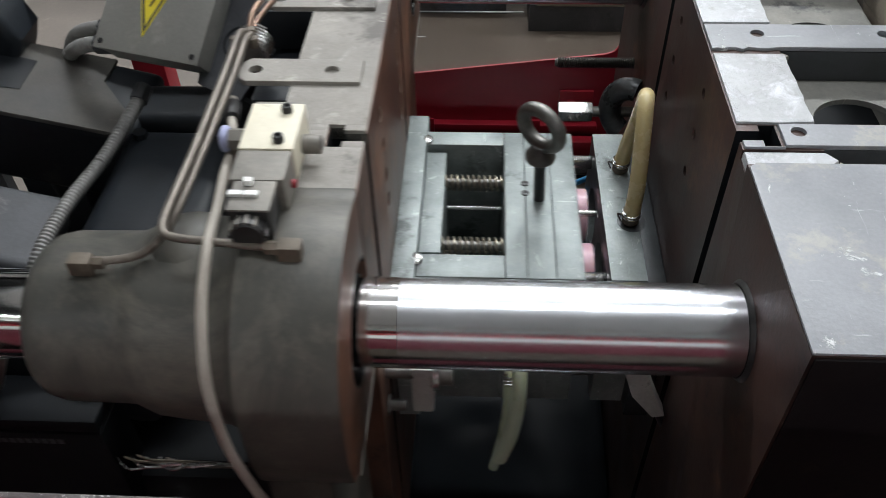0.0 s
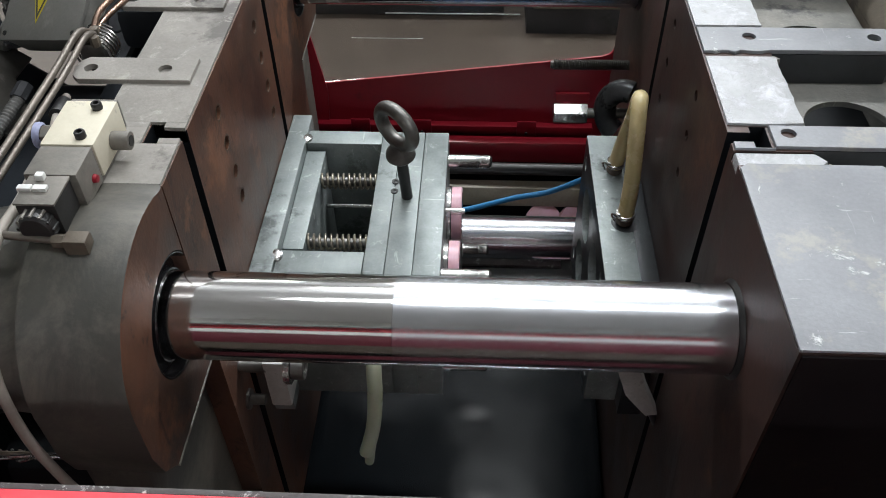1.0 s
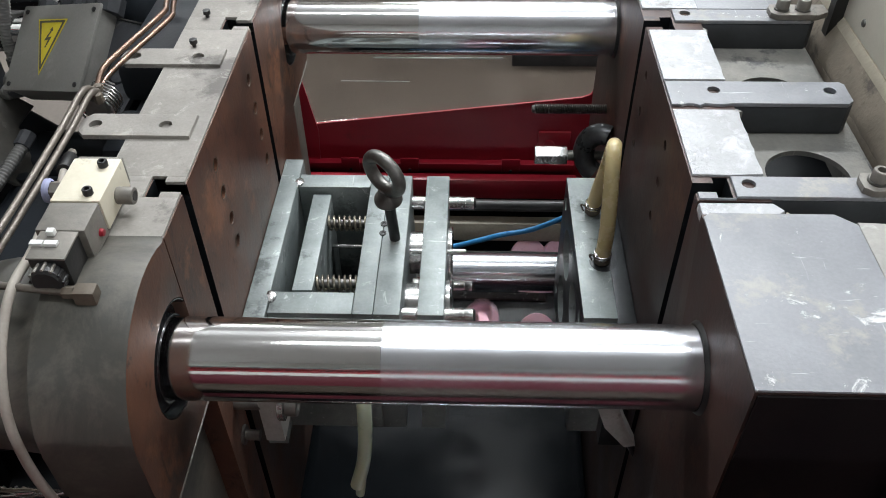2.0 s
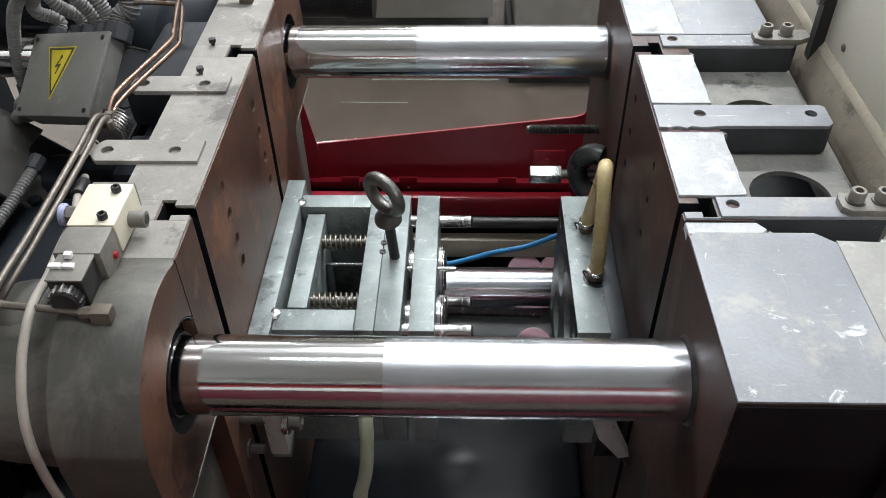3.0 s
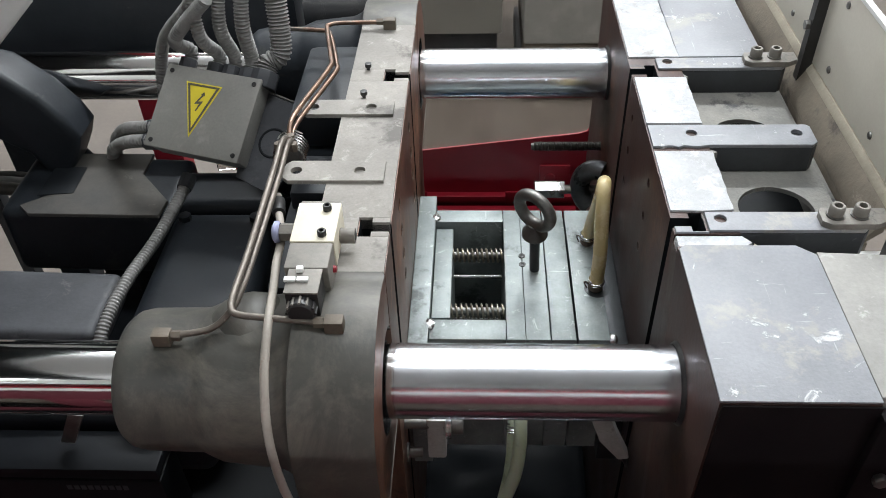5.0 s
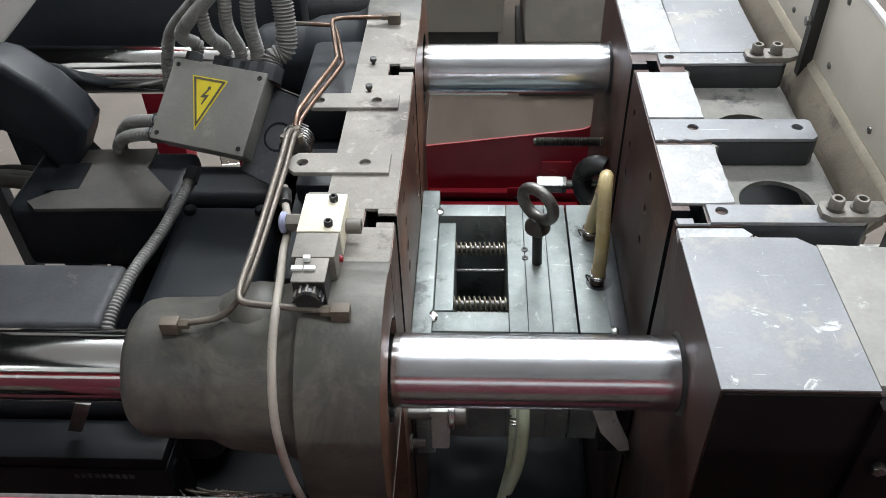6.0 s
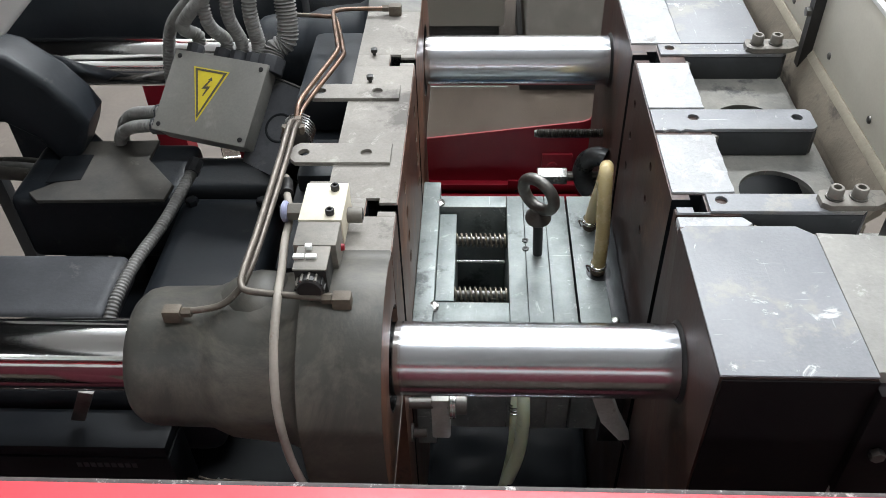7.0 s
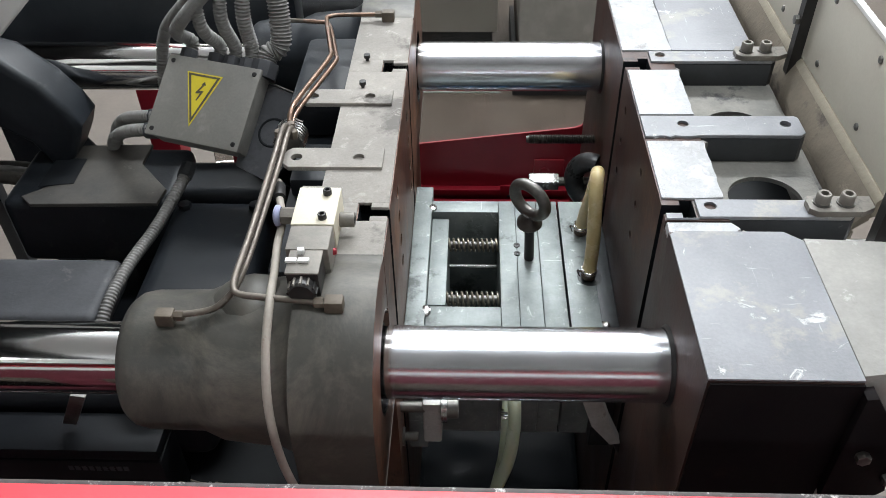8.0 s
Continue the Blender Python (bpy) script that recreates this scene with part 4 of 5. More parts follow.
for y0, y1 in ((0.179, 0.2145), (0.3060, 0.338)):
    x0, x1 = -0.3935, -0.2850
    strap = part("strap", prism([(x0 + 0.008, y0), (x1, y0), (x1, y1), (x0 + 0.008, y1), (x0 + 0.002, y1 - 0.006), (x0, (y0 + y1) / 2), (x0 + 0.002, y0 + 0.006)], "z", 1.3985, 1.4040, 0.0010), "platen_top", mp, "flat dusty steel strap with two holes")
    holes = bmesh.new()
    for hx in (-0.3787, -0.3115):
        rod((hx, (y0 + y1) / 2, 1.39), (hx, (y0 + y1) / 2, 1.42), 0.0062, n=20, bm=holes)
    cut(strap, holes)
part("back_web", box(-0.408, XB, 0.10, 0.52, 1.02, 1.325, 0.012), "navy", mp, "blue-black painted casting behind the face")
part("back_pocket", box(-0.40, XB, 0.225, 0.300, 1.326, 1.352, 0.006), "navy", mp)
part("back_pocket", box(-0.42, XB, 0.350, 0.53, 1.326, 1.375, 0.012), "navy", mp)
for sx, sy in ((-0.3245, 0.4150), (-0.3230, 0.3490)):
    part("set_screw", lathe([(0, 0.0022), (0.004, 0.0022), (0.004, 0.0042), (0.0085, 0.0042), (0.009, 0.002), (0.009, 0)], (sx, sy, 1.4002), (0, 0, 1), 12), "black_steel", mp)

# ---- valve on the moving platen ----
vz = 1.4004
valve = rides(thing("solenoid_valve", (-0.335, 0.05, vz), "cream and grey dusty solenoid valve bolted on the platen", "valve"))
part("body", box(-0.3560, -0.3155, 0.0475, 0.1035, vz + 0.004, vz + 0.034, 0.0015), "cream", valve, "cream painted valve body")
part("base", box(-0.3545, -0.3170, 0.0420, 0.1060, vz, vz + 0.0038, 0.0005), "zinc", valve)
part("end_cap", box(-0.3545, -0.3170, 0.1037, 0.1085, vz + 0.006, vz + 0.032, 0.001), "zinc", valve)
part("coil_block", box(-0.3555, -0.3165, 0.0140, 0.0473, vz + 0.001, vz + 0.033, 0.002), "zinc", valve, "grey solenoid block")
# coil sides painted dark and top painted pale, as light from above falls
part("coil", box(-0.3500, -0.3215, -0.0160, 0.0138, vz + 0.001, vz + 0.030, 0.002), "black_steel", valve, "coil housing, its shaded sides painted black")
part("coil_lit_top", box(-0.3505, -0.3210, -0.0165, 0.0138, vz + 0.0302, vz + 0.0322, 0.0006), "zinc", valve)
part("knob", lathe([(0, 0.0125), (0.008, 0.0125), (0.010, 0.0105), (0.010, 0.0)], (-0.336, -0.0167, vz + 0.016), (0, -1, 0), 12), "black_steel", valve, "black knurled knob")
for k in range(12):
    a = math.pi / 6 * k
    part("knurl", rod((-0.336 + 0.0122 * math.cos(a), -0.0255, vz + 0.016 + 0.0122 * math.sin(a)), (-0.336 + 0.0122 * math.cos(a), -0.0167, vz + 0.016 + 0.0122 * math.sin(a)), 0.0013, n=8), "zinc" if 1 < k < 6 else "black_steel", valve)
for k in range(2):
    part("terminal", box(-0.3520 + k * 0.011, -0.3420 + k * 0.011, -0.004, 0.001, vz + 0.0322, vz + 0.0352, 0.0006), "white", valve, "white terminal clip")
part("terminal", box(-0.3430, -0.3370, 0.0075, 0.0125, vz + 0.0322, vz + 0.0372, 0.0006), "white", valve)
for sy in (0.093, 0.0565):
    socket_screw(valve, (-0.3275, sy, vz + 0.0342), (0, 0, 1), 0.0042, 0.0055, "black_steel")
part("port_plug", rod((-0.3155, 0.0765, vz + 0.016), (-0.3010, 0.0765, vz + 0.016), 0.0075, n=16, w=0.001), "zinc", valve)
part("port_bore", rod((-0.3010, 0.0765, vz + 0.016), (-0.3006, 0.0765, vz + 0.016), 0.0045, n=14), "black_steel", valve)
part("button", lathe([(0, 0.0035), (0.003, 0.003), (0.0035, 0)], (-0.3164, 0.0340, vz + 0.013), (1, 0, 0), 14), "red", valve, "small faded red button")
part("inlet", hex_rod((-0.3735, 0.084, vz + 0.014), (-0.3562, 0.084, vz + 0.014), 0.0088), "zinc", valve)
part("inlet_collar", lathe([(0, 0.0085), (0.002, 0.0105), (0.005, 0.0105), (0.007, 0.007)], (-0.3735, 0.084, vz + 0.014), (-1, 0, 0), 20), "lilac", valve, "pale blue push-in collar")

# ---- pipes on the moving platen ----
ZP = 1.405
pipes = rides(thing("lubrication_pipes", (-0.40, 0.1, 1.40), "bent copper and grey lubrication pipes with brass elbows", "pipes"))
part("pipe", tube([(-0.3950, 0.2440, 1.412), (-0.3965, 0.2250, 1.421), (-0.3975, 0.170, 1.417), (-0.3985, 0.06, 1.414), (-0.4000, 0.004, 1.4135), (-0.3985, -0.0150, 1.412), (-0.390, -0.0215, 1.411), (-0.36, -0.0245, 1.410), (-0.3195, -0.0270, 1.408)], 0.0032, 10, 6), "grey_pipe", pipes)
part("pipe", tube([(-0.3910, 0.2440, 1.410), (-0.3915, 0.2250, 1.416), (-0.3925, 0.170, 1.411), (-0.3955, 0.06, 1.406), (-0.3995, 0.010, 1.4020), (-0.4080, -0.0020, 1.392), (-0.4240, -0.0110, 1.382), (-0.4520, -0.0135, 1.377)], 0.0032, 10, 6), "grey_pipe", pipes)
part("pipe", tube([(-0.3965, 0.2590, 1.408), (-0.3960, 0.2800, 1.414), (-0.3880, 0.3200, 1.414), (-0.3700, 0.4000, 1.412), (-0.3720, 0.4250, 1.412), (-0.3880, 0.5050, 1.410), (-0.3860, 0.5180, 1.410), (-0.37, 0.5230, 1.410), (-0.3180, 0.5260, 1.409)], 0.0030, 10, 6), "copper_pipe", pipes, "copper pipe")
part("pipe", tube([(-0.3940, 0.2590, 1.404), (-0.3930, 0.2800, 1.406), (-0.3840, 0.3200, 1.406), (-0.3640, 0.4000, 1.405), (-0.3660, 0.4250, 1.405), (-0.3850, 0.5050, 1.404), (-0.4000, 0.5140, 1.404), (-0.45, 0.5200, 1.404)], 0.0030, 10, 6), "copper_pipe", pipes, "copper pipe")
for x, y, z, dx in ((-0.3170, -0.0270, 1.408, 1), (-0.4600, -0.0140, 1.3760, -1), (-0.3150, 0.5260, 1.4095, 1)):
    e = part("elbow", box(min(x, x + dx * 0.017), max(x, x + dx * 0.017), y - 0.0062, y + 0.0062, z - 0.0095, z + 0.0050, 0.0022), "brass", pipes, "dusty brass elbow fitting")
    part("nut", hex_rod((x - dx * 0.009, y, z), (x, y, z), 0.0050), "brass", e)
manifold = part("manifold", box(-0.4080, -0.3840, 0.238, 0.268, 1.375, 1.402, 0.004), "worn_steel", pipes, "oily manifold block wrapped in wire")
for k in range(4):
    part("fitting", hex_rod((-0.4045 + 0.0055 * k, 0.236 + 0.008 * (k % 3), 1.402), (-0.4045 + 0.0055 * k, 0.236 + 0.008 * (k % 3), 1.412), 0.0048), "brass", manifold)
part("wire", coil((-0.396, 0.238, 1.390), (-0.396, 0.268, 1.390), 0.0175, 0.0011, 6, 5), "steel", manifold)

cb = rides(thing("valve_cable", (-0.36, -0.05, 1.40), "dirty cream sheathed cable hanging over the sleeve", "cable"))
part("sheath", tube([(-0.3945, 0.168, 1.392), (-0.3870, 0.135, 1.399), (-0.3755, 0.092, 1.403), (-0.3740, 0.055, 1.402), (-0.3690, 0.016, 1.405), (-0.3640, -0.030, 1.410), (-0.3640, -0.068, 1.386), (-0.3620, -0.097, 1.345), (-0.3560, -0.110, 1.290), (-0.3440, -0.114, 1.235), (-0.330, -0.116, 1.19), (-0.320, -0.116, 1.10)], 0.0039, 12, 8), "cable", cb)
part("joint", rod((-0.3915, 0.157, 1.394), (-0.3850, 0.128, 1.401), 0.0066, n=14, w=0.001), "black_steel", cb)

# ---- junction box on the moving side ----
BW, BH, BD = 0.140, 0.113, 0.042
right, rise = Vector((0.9497, -0.3133, 0.0032)).normalized(), Vector((0.2431, 0.7434, 0.6232))
rise = (rise - right * rise.dot(right)).normalized()
out = right.cross(rise)
BOX = Matrix.Translation((-0.5523, 0.4221, 1.3347)) @ Matrix((right, rise, out)).transposed().to_4x4()
jb = swings(thing("junction_box", tuple(BOX.translation), "grey plastic junction box with yellow warning sign and conduits", "junction box"))
part("case", box(-BW / 2, BW / 2, -BH / 2, BH / 2, -BD, -0.006, 0.004, m=BOX), "box_grey", jb)
lid = part("lid", box(-BW / 2 - 0.002, BW / 2 + 0.002, -BH / 2 - 0.002, BH / 2 + 0.002, -0.0055, 0.0, 0.002, m=BOX), "box_grey", jb)
for sx in (-1, 1):
    for sy in (-1, 1):
        p = BOX @ Vector((sx * (BW / 2 - 0.007), sy * (BH / 2 - 0.007), 0.0002))
        part("screw", lathe([(0, 0.0035), (0.001, 0.003), (0.001, 0)], p, BOX.to_3x3() @ Vector((0, 0, 1)), 12), "black_steel", lid)


def flat(poly, z0, z1, m):
    bm = prism(poly, "z", z0, z1)
    bm.transform(m)
    return bm


def triangle(k):
    """The sign's outline, point down, drawn in by k metres."""
    return [(SIGN[0] - 0.0275 + 1.6 * k, SIGN[1] + 0.0300 - k), (SIGN[0] + 0.0275 - 1.6 * k, SIGN[1] + 0.0300 - k), (SIGN[0], SIGN[1] - 0.0455 + 2.8 * k)]


SIGN = (-0.0085, 0.0080)
sign = part("warning_sign", flat(triangle(0), 0.0002, 0.0006, BOX), "yellow", lid, "yellow triangular high-voltage sign, point down")
rim_out, rim_in = triangle(0.0018), triangle(0.0046)
for i in range(3):
    j = (i + 1) % 3
    part("sign_border", flat([rim_out[i], rim_out[j], rim_in[j], rim_in[i]], 0.0008, 0.0011, BOX), "ink", sign)
bolt = [(0.0040, 0.0190), (0.0068, 0.0135), (0.0045, 0.0140), (-0.0010, 0.0050), (0.0060, 0.0060), (-0.0005, -0.0090), (-0.0020, -0.0080), (0.0015, 0.0020), (-0.0060, 0.0010), (0.0020, 0.0145), (0.0000, 0.0148)]
part("bolt_mark", flat([(SIGN[0] + x, SIGN[1] + y) for x, y in bolt], 0.0008, 0.0011, BOX), "ink", sign)


def conduit(name, pts, r, label, ride=rides):
    t = ride(thing(name, pts[0], label, "conduit", "corrugated conduits"))
    part("hose", tube(pts, r, 14, 8, ribs=0.22, rib_len=0.0046), "conduit", t, "", 80)
    a, b = Vector(pts[0]), Vector(pts[1])
    d = (b - a).normalized()
    part("gland", rod(a - d * 0.004, a + d * 0.018, r * 1.25, n=8, w=0.001), "slate", t, "grey plastic gland nut")
    return t


def on_box(x, y, z):
    return tuple(BOX @ Vector((x, y, z)))


for bx, rr, mid, far in ((-0.056, 0.0095, (-0.5905, 0.490, 1.405), (-0.530, 0.470, 1.470)), (-0.012, 0.0095, (-0.552, 0.478, 1.418), (-0.556, 0.500, 1.500)),
                         (0.0127, 0.0095, (-0.523, 0.480, 1.430), (-0.512, 0.500, 1.510)), (0.0388, 0.0105, (-0.494, 0.484, 1.430), (-0.486, 0.505, 1.510)), (0.0640, 0.0150, (-0.449, 0.486, 1.392), (-0.452, 0.510, 1.480))):
    conduit("conduit", [on_box(bx, BH / 2, -0.020), on_box(bx, BH / 2 + 0.03, -0.018), mid, far], rr, "grey corrugated plastic conduit from the junction box", swings)
conduit("conduit", [(-0.652, 0.547, 1.250), (-0.650, 0.548, 1.300), (-0.632, 0.552, 1.370), (-0.571, 0.511, 1.440), (-0.53, 0.50, 1.49)], 0.0095, "grey corrugated plastic conduit rising behind the junction box")
conduit("conduit", [(-0.590, 0.410, 1.235), (-0.594, 0.388, 1.228), (-0.612, 0.310, 1.210), (-0.630, 0.225, 1.205), (-0.640, 0.150, 1.185), (-0.644, 0.10, 1.11)], 0.0086, "dusty grey corrugated conduit running down past the covers")
for k in range(2):
    conduit("conduit", [on_box(-BW / 2, -0.046 + 0.020 * k, -0.024), on_box(-BW / 2 - 0.03, -0.050 + 0.020 * k, -0.026), (-0.708, 0.478 + 0.020 * k, 1.245 + 0.010 * k), (-0.735, 0.500 + 0.012 * k, 1.205), (-0.742, 0.505 + 0.010 * k, 1.10)], 0.0095, "white corrugated conduit entering the box side", swings)
bracket = swings(thing("motor_bracket", on_box(0.1, 0, -0.03), "dark painted steel bracket plate with round knock-out", "bracket"))
part("plate", flat([(0.050, 0.054), (0.124, 0.040), (0.150, 0.000), (0.117, -0.084), (0.058, -0.070)], -0.036, -0.030, BOX), "slate", bracket)
part("edge", flat([(0.050, 0.0545), (0.124, 0.0405), (0.1245, 0.0425), (0.050, 0.0565)], -0.037, -0.028, BOX), "worn_steel", bracket, "bare bright upper edge")
bm = lathe([(0, 0.0175), (0.0006, 0.0185), (0.0006, 0.0200), (0, 0.0210)], (0.097, -0.016, -0.0299), (0, 0, 1), 36)
bm.transform(BOX)
part("knock_out", bm, "bed_black", bracket)
part("body", flat([(0.055, 0.04), (0.135, 0.02), (0.110, -0.070), (0.062, -0.060)], -0.12, -0.0365, BOX), "navy", bracket)

# ---- toggle linkage behind the moving platen ----


def casting(name, x0, x1, y0, y1, z0, z1, w, mat, label, category="casting", ride=rides):
    t = ride(thing(name, ((x0 + x1) / 2, (y0 + y1) / 2, z0), label, category))
    part("body", box(x0, x1, y0, y1, z0, z1, w, 4), mat, t)
    return t


c1 = casting("toggle_cover", -0.95, -0.648, 0.150, 0.262, 1.150, 1.196, 0.012, "slate", "slate-grey painted toggle cover with rounded corners", "cover", folds(-0.66, 1.165))
# black patch laid on top: a recess's shade as colour
part("slot", prism([(-0.90, 0.19), (-0.812, 0.195), (-0.806, 0.222), (-0.90, 0.225)], "z", 1.1962, 1.1975, 0.0003), "bed_black", c1, "flat black patch for a shaded recess")
c2 = casting("toggle_link", -0.86, -0.615, 0.372, 0.512, 1.085, 1.200, 0.016, "navy", "blue-black painted toggle link with dusty top", "casting", folds(-0.64, 1.14))
part("top", prism([(-0.798, 0.404), (-0.829, 0.379), (-0.81, 0.361), (-0.63, 0.365), (-0.626, 0.399), (-0.679, 0.46), (-0.678, 0.51), (-0.811, 0.505)], "z", 1.1990, 1.2060, 0.003), "dusty_paint", c2, "dusty worn upper face")
# flat patch again, the shade of a recess painted black
part("recess", prism([(-0.812, 0.4), (-0.763, 0.408), (-0.765, 0.469), (-0.811, 0.47)], "z", 1.2062, 1.2070, 0.0002), "bed_black", c2, "flat black patch for the recess's shade")
c3 = casting("crosshead", -0.62, -0.47, 0.150, 0.400, 1.030, 1.190, 0.030, "navy", "blue-black painted crosshead casting, oily")
for bx, by in ((-0.595, 0.175), (-0.495, 0.175), (-0.595, 0.375), (-0.495, 0.375)):
    part("bolt", hex_rod((bx, by, 1.189), (bx, by, 1.198), 0.009), "navy", c3)
c4 = casting("toggle_link", -0.82, -0.50, 0.06, 0.150, 1.04, 1.165, 0.028, "navy", "blue-black painted toggle link with dusty top", "casting", folds(-0.54, 1.10))
part("pin_boss", lathe([(0, 0.045), (0.016, 0.045), (0.02, 0.040), (0.02, 0)], (-0.56, 0.105, 1.165), (0, 0, 1), 32), "navy", c4)
c5 = rides(thing("rear_toggle", (-0.83, 0.576, 1.00), "blue-black painted rear toggle casting", "casting"))
part("body", prism([(-1.15, 1.385), (-0.900, 1.385), (-0.840, 1.368), (-0.795, 1.328), (-0.768, 1.290), (-0.757, 1.262), (-0.768, 1.235), (-0.785, 1.205), (-0.760, 1.160), (-0.750, 1.000), (-0.800, 1.000), (-0.815, 1.190), (-0.840, 1.235), (-0.880, 1.262), (-1.15, 1.285)], "y", 0.465, 0.535, 0.012, 3), "navy", c5)
for k in range(3):
    part("hydraulic_hose", tube([(-1.10, 0.530 + 0.03 * k, 1.110 - 0.010 * k), (-0.98, 0.540 + 0.03 * k, 1.120 - 0.012 * k), (-0.88, 0.545 + 0.03 * k, 1.100 - 0.012 * k), (-0.80, 0.550 + 0.03 * k, 1.070 - 0.010 * k), (-0.70, 0.560 + 0.02 * k, 1.040)], 0.011, 12, 6), "conduit" if k == 1 else "dusty_paint", c5, "dusty hydraulic hose")
c6 = casting("crosshead", -0.72, -0.455, 0.402, 0.488, 0.95, 1.195, 0.02, "navy", "blue-black painted crosshead casting, oily")
for bx in (-0.69, -0.50):
    part("bolt", hex_rod((bx, 0.45, 1.194), (bx, 0.45, 1.204), 0.010), "navy", c6)
under = rides(thing("ejector_housing", (-0.55, 0.28, 0.9), "black oily ejector housing under the linkage", "housing"))
part("body", box(-0.80, -0.36, 0.02, 0.56, 0.74, 1.008, 0.02), "bed_black", under)
part("cover", box(-0.78, -0.375, 0.035, 0.545, 1.0082, 1.020, 0.004), "bed_black", under)
for bx in (-0.76, -0.58, -0.395):
    for by in (0.05, 0.53):
        part("bolt", hex_rod((bx, by, 1.0202), (bx, by, 1.029), 0.008), "black_steel", under)
drive = rides(thing("drive_housing", (-0.67, 0.03, 0.9), "black oily drive housing with worn lettering", "housing"))
part("body", box(-0.82, -0.5385, 0.0, 0.052, 0.88, 1.120, 0.006), "bed_black", drive)
part("lid", box(-0.80, -0.5400, 0.002, 0.055, 1.121, 1.139, 0.003), "bed_black", drive)
for k in range(9):
    part("letter_bar", box(-0.648 + 0.008 * k, -0.6425 + 0.008 * k, -0.0012, -0.0003, 1.1050, 1.1130, 0), "slate", drive, "worn pale lettering")
lug = rides(thing("lug", (-0.64, 0.06, 1.12), "small bare aluminium lug on the linkage", "lug"))
part("body", prism([(-0.653, 1.152), (-0.637, 1.150), (-0.612, 1.200), (-0.628, 1.203)], "y", 0.0285, 0.0365, 0.001), "worn_steel", lug)
wires = rides(thing("wire_bundle", (-0.50, -0.02, 1.12), "oily tangle of thin wires under the sleeve", "wires"))
rng = random.Random(4)
for k in range(9):
    a = Vector((-0.530 + 0.007 * k, -0.004, 1.086 + 0.008 * rng.random()))
    part("wire", tube([a, a + Vector((0.02, -0.02 + 0.01 * rng.random(), 0.012)), a + Vector((0.045, -0.012, 0.004 + 0.01 * rng.random())), a + Vector((0.06 + 0.02 * rng.random(), 0.0, -0.01))], 0.0012 + 0.0008 * rng.random(), 6, 5), "brass" if k % 2 else "steel", wires)

# ---- rear safety gate ----
gate = thing("rear_safety_gate", (-0.25, 0.8, 0.6), "red painted rear safety gate with clear window", "safety gate")
GY = 0.800
part("lower_panel", prism([(-0.60, 0.80), (0.09, 0.80), (0.09, 1.60), (0.024, 1.60), (0.024, 1.082), (0.022, 1.064), (0.014, 1.053), (0.001, 1.048), (-0.4634, 0.989), (-0.60, 0.972)], "y", GY, GY + 0.004), "red", gate, "deep red sheet with slanted window edge")
part("window", prism([(-0.70, 0.96), (0.034, 1.043), (0.034, 1.60), (-0.70, 1.60)], "y", GY + 0.005, GY + 0.009), "polycarbonate", gate, "scratched clear plastic pane").visible_shadow = False
# pale strips draw the highlight streaks on the scratched pane
for k, (sx0, sx1, sz) in enumerate(((-0.36, -0.14, 1.121), (-0.30, -0.05, 1.150), (-0.42, -0.30, 1.075))):
    part("scratch", box(sx0, sx1, GY + 0.0042, GY + 0.0048, sz, sz + 0.0018 - 0.0005 * k, 0), "film_sheet", gate, "pale strip, a scratch with its highlight as colour")
part("left_stile", prism([(-0.66, 0.62), (-0.49, 0.62), (-0.47, 0.975), (-0.50, 1.15), (-0.66, 1.15)], "y", GY - 0.004, GY - 0.0005), "red", gate)
part("flange", box(-0.50, 0.0, GY - 0.016, GY - 0.0005, 0.895, 0.912, 0.002), "red", gate, "folded red flange")
for hx in (-0.415, -0.305, -0.118):
    part("hinge", box(hx - 0.017, hx + 0.017, GY - 0.0205, GY - 0.0165, 0.896, 0.926, 0.001), "red", gate)
    part("hinge_screw", lathe([(0, 0.003), (0.001, 0.0025), (0.001, 0)], (hx, GY - 0.0207, 0.901), (0, -1, 0), 10), "black_steel", gate)
part("lower_flange", box(-0.50, 0.0, GY - 0.065, GY - 0.045, 0.870, 0.9135, 0.003), "red", gate)
# black sheet added to darken the gap under the gate
part("skirt", box(-0.62, 0.05, GY - 0.044, GY - 0.040, 0.60, 0.884, 0.001), "bed_black", gate, "added black sheet that closes the dark gap")
part("latch_plate", box(-0.070, -0.012, GY - 0.006, GY - 0.001, 0.925, 0.978, 0.001), "red", gate)
part("latch_knob", lathe([(0, 0.010), (0.003, 0.010), (0.004, 0.004), (0.004, 0)], (-0.05, GY - 0.0062, 0.951), (0, -1, 0), 20), "red", gate)

# ---- red guard rail on the operator's side ----
rail = thing("front_guard", (-0.3, -0.27, 0.62), "red painted front guard with chipped top edge", "guard rail")
part("panel", box(-1.6, 0.6, -0.268, -0.262, 0.0, 0.960, 0.001), "dull_red", rail, "dull dark red inner side")
for gx in (-1.6, -0.72, 0.53):
    part("stile", box(gx, gx + 0.07, -0.268, -0.262, 0.9605, 1.2295, 0.001), "dull_red", rail)
# unseen pane, added to let front light reach the lower machine
part("window", box(-1.6, 0.6, -0.2722, -0.2685, 0.940, 1.250, 0.0), "polycarbonate", rail, "clear plastic pane").visible_shadow = False
part("upper_panel", box(-1.6, 0.6, -0.268, -0.262, 1.230, 1.3945, 0.001), "dull_red", rail)
# unseen inner strips, set by the light and dark lines reflected in the bar
part("inner_band", box(-1.6, 0.6, -0.2618, -0.2600, 1.355, 1.390, 0.001), "white", rail, "white painted inner band")
part("inner_lip", box(-1.6, 0.6, -0.268, -0.2590, 1.395, 1.440, 0.001), "red_rail", rail)
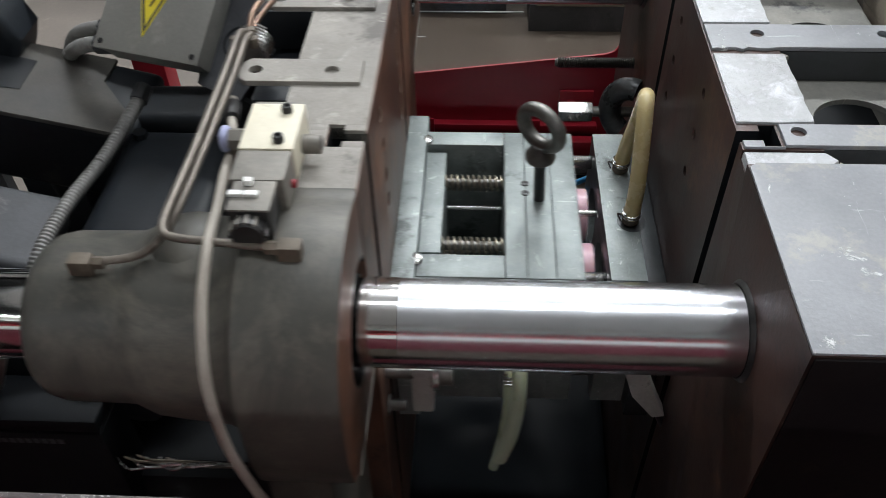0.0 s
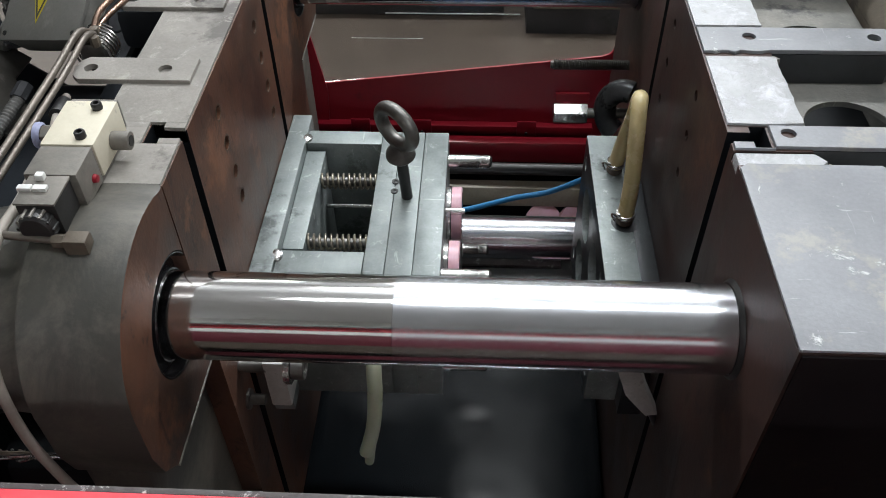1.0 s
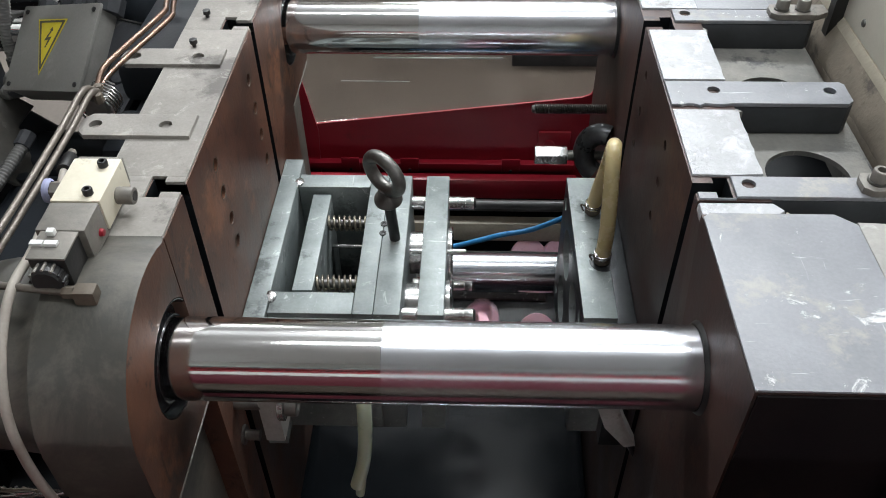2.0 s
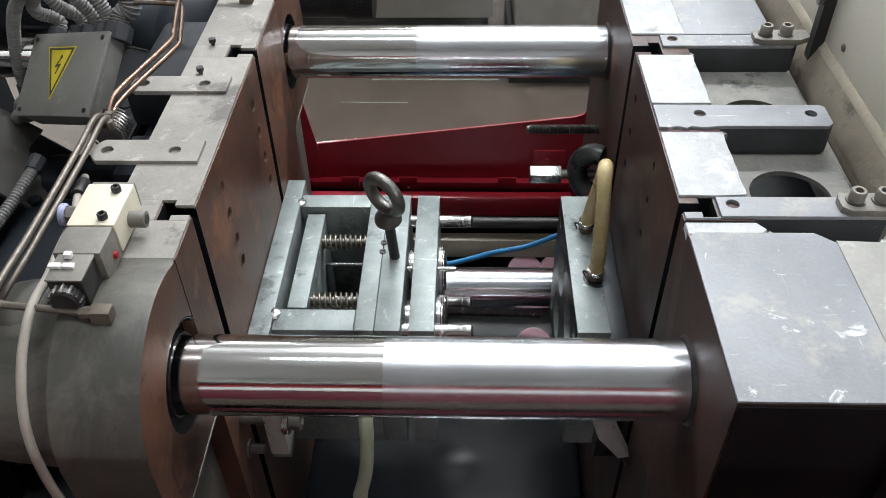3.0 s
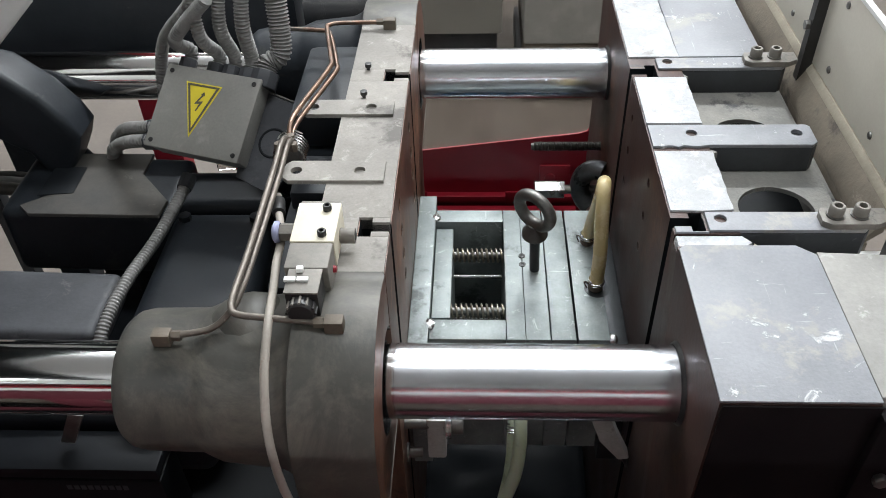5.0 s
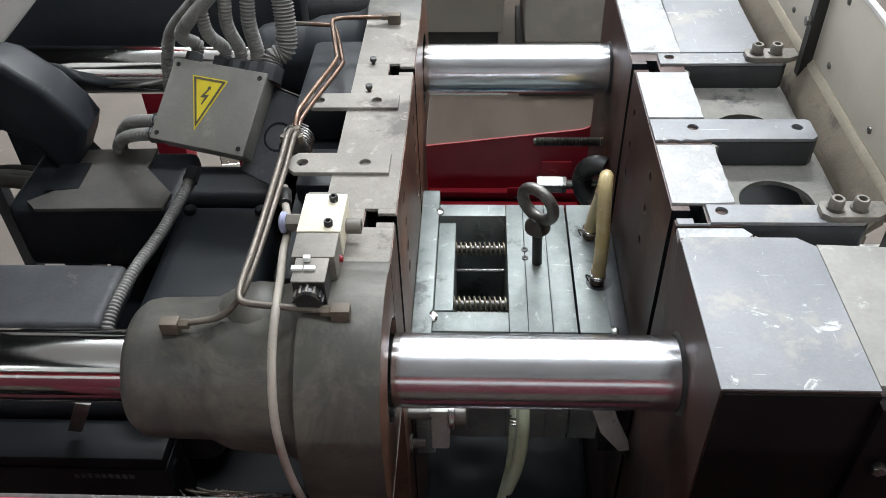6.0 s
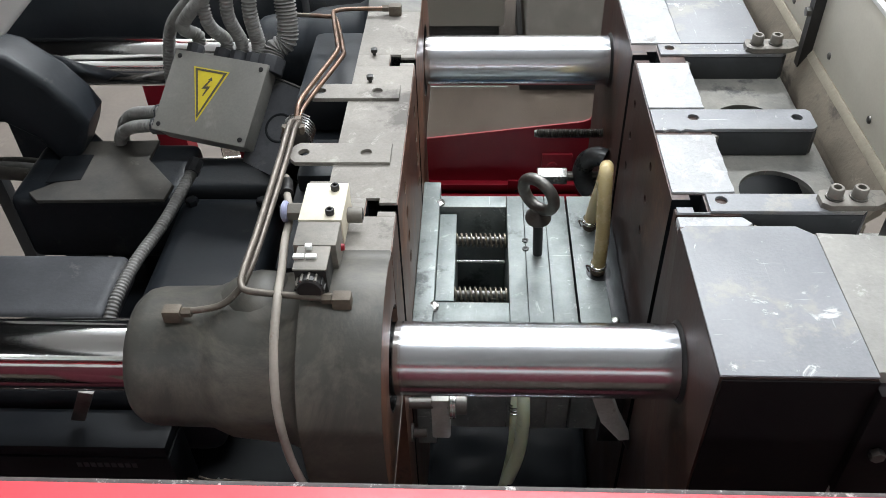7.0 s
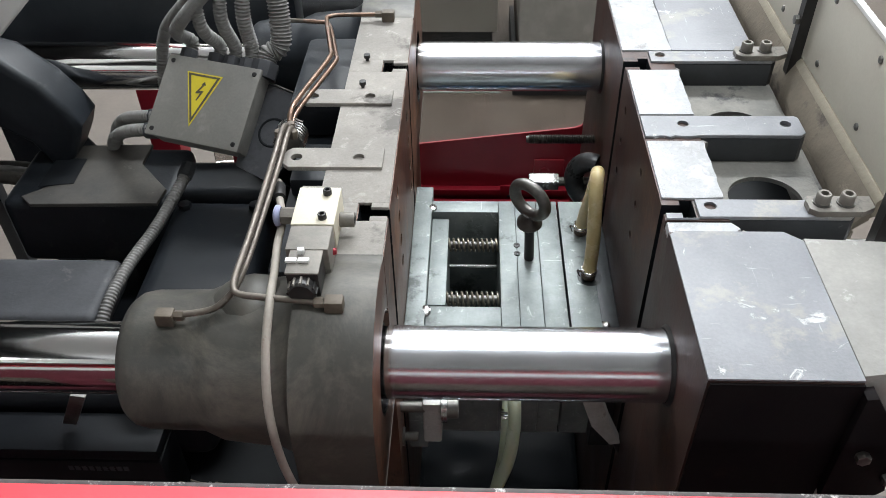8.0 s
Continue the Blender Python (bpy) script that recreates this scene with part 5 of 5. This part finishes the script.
part("inner_flange", box(-1.6, 0.6, -0.2588, -0.2500, 1.4000, 1.4060, 0.001), "red_rail", rail, "folded red flange")
part("dark_line_strip", box(-1.6, 0.6, -0.2588, -0.2560, 1.4120, 1.4180, 0.0005), "rubber", rail, "unseen black strip for a dark line in the bar")
part("top_rail", box(-1.6, 0.6, -0.30, -0.2370, 1.4405, 1.450, 0.002), "red_rail", rail)
part("worn_edge", box(-1.6, 0.6, -0.2368, -0.2335, 1.4300, 1.4485, 0.0005), "edge_worn", rail, "chipped bare edge")

# ---- beyond the machine ----
cab = thing("control_cabinet", (-0.6, 3.0, 0.0), "grey-green sheet-metal control cabinet on a dark plinth", "cabinet")
part("body", box(-1.30, -0.09, 2.76, 3.3, 0.250, 1.75, 0.01), "cabinet", cab)
part("plinth", box(-1.28, -0.11, 2.80, 3.3, 0.0, 0.249, 0.004), "slate", cab, "dark plinth")
part("door_gap", box(-0.70, -0.694, 2.7585, 2.7598, 0.30, 1.72, 0), "slate", cab)
crate = thing("wrapped_pallet", (0.25, 2.9, 0.0), "stack of cartons wrapped in clear film on a pallet", "pallet")
part("pallet", box(-0.02, 0.75, 2.66, 3.3, 0.0, 0.12, 0.004), "slate", crate)
part("cartons", box(0.0, 0.73, 2.64, 3.28, 0.121, 0.26, 0.012, 3), "dust_brown", crate, "brown cartons")
part("wrap", box(-0.005, 0.74, 2.635, 3.29, 0.261, 0.95, 0.02, 3), "film_sheet", crate, "white film-wrapped load")
post = thing("red_post", (-0.87, 1.0, 0.0), "red painted square machine post", "post")
part("post", box(-0.905, -0.840, 0.985, 1.04, 0.0, 2.0, 0.004), "red", post)
cyl = thing("hydraulic_cylinder", (-0.5, 1.0, 1.2), "black hydraulic cylinder lying behind the clamp", "cylinder")
part("barrel", lathe([(-0.66, 0.0), (-0.66, 0.052), (-0.62, 0.052), (-0.62, 0.040), (-0.42, 0.040), (-0.42, 0.046), (-0.37, 0.046), (-0.37, 0.0)], (0, 1.0, 1.185), (1, 0, 0), 40), "navy", cyl)
part("support", box(-0.66, -0.60, 0.97, 1.03, 0.0, 1.16, 0.004), "navy", cyl)
white = thing("white_cover", (-0.95, 0.2, 1.40), "white painted corner of the tail guard", "guard")
part("panel", prism([(-0.90, 1.410), (-0.830, 1.410), (-0.800, 1.424), (-0.735, 1.483), (-0.720, 1.510), (-0.740, 1.530), (-0.90, 1.530)], "y", 0.425, 0.445, 0.006, 3), "white", white)


# ---- how the clamp moves ----
STROKE = [(0.0, -0.0236), (0.1, -0.0560), (0.2, -0.0915), (0.3, -0.1260), (0.4, -0.1530), (0.5, -0.1690), (0.6, -0.1703), (1.0, -0.1703), (4.0, -0.1703),
          (4.1, -0.1620), (4.2, -0.1380), (4.3, -0.1030), (4.4, -0.0700), (4.5, -0.0415), (4.6, -0.0290), (4.7, -0.0185), (4.8, -0.0100), (4.9, -0.0040), (5.0, -0.0005), (5.1, 0.0), (6.5, 0.0), (8.0, 0.0)]
EJECT = [(0.0, 0.0), (1.25, 0.0), (1.3, 0.001), (1.4, 0.0060), (1.5, 0.0135), (1.6, 0.0180), (1.7, 0.0190), (2.0, 0.0190), (2.4, 0.0100), (2.8, 0.0092), (4.0, 0.0092), (4.6, 0.0092), (4.75, 0.0080), (4.9, 0.0035), (5.05, 0.0), (8.0, 0.0)]


def stroke_at(t, rows):
    for (a, x), (b, y) in zip(rows, rows[1:]):
        if a <= t <= b:
            return x + (y - x) * (t - a) / (b - a)
    return rows[-1][1]


def motions():
    for ob in MOVING:
        p = ob.location.copy()
        walk(ob, [(t, pose(p.x + dx, p.y, p.z)) for t, dx in STROKE])
    # the toggle links fold upwards about their pins as the clamp opens
    for ob, px, pz in FOLDING:
        p = ob.location.copy()
        rows = []
        for t, dx in STROKE:
            pin = Vector((px, p.y, pz))
            angle = math.acos(1 + 0.5 * dx / 0.38)
            rows.append((t, Matrix.Translation(pin + Vector((dx, 0, 0))) @ Matrix.Rotation(angle, 4, "Y") @ Matrix.Translation(p - pin)))
        walk(ob, rows)
    # the junction box sits on the linkage and swings as the clamp opens
    centre = BOX.translation
    for ob in SWINGING:
        p = ob.location.copy()
        rows = []
        for t, dx in STROKE:
            k = dx / -0.1703
            turned = Matrix.Rotation(radians(14.15 * k), 4, Vector((-4.05, -12.73, -4.67)))
            shift = Vector((dx - 0.0042 * k, 0.0566 * k, -0.0111 * k))
            rows.append((t, Matrix.Translation(centre + shift) @ turned @ Matrix.Translation(p - centre)))
        walk(ob, rows)
    for ob in (ej, stripper):
        walk(ob, [(t, pose(e, 0, 0)) for t, e in EJECT])
    # the caps ride on their cores, are pushed off and drop into the chute
    for k, ob in enumerate(FALLING):
        p = ob.location.copy()
        rows = [(t, pose(p.x + stroke_at(t, STROKE) + stroke_at(t, EJECT), p.y, p.z)) for t in (0, 0.1, 0.2, 0.3, 0.4, 0.5, 0.6, 1.0, 1.25, 1.3, 1.4, 1.5, 1.6, 1.7)]
        x0 = p.x - 0.1703 + 0.019
        lag = 0.06 * k
        rows += [(1.85 + lag, pose(x0 + 0.012, p.y, p.z - 0.004, 0, 4, 0)), (1.95 + lag, pose(x0 + 0.022, p.y, p.z - 0.06, 0, 25, 0)), (2.05 + lag, pose(x0 + 0.03, p.y - 0.005, p.z - 0.20, 0, 60, 5)),
                 (2.15 + lag, pose(x0 + 0.035, p.y - 0.02, 0.70, 0, 88, 10)), (2.35 + lag, pose(x0 + 0.035, 0.18 - 0.065 * k, 0.664 - 0.011 * k, 0, 90, 15)), (8.0, pose(x0 + 0.035, 0.18 - 0.065 * k, 0.664 - 0.011 * k, 0, 90, 15))]
        walk(ob, rows)


motions()
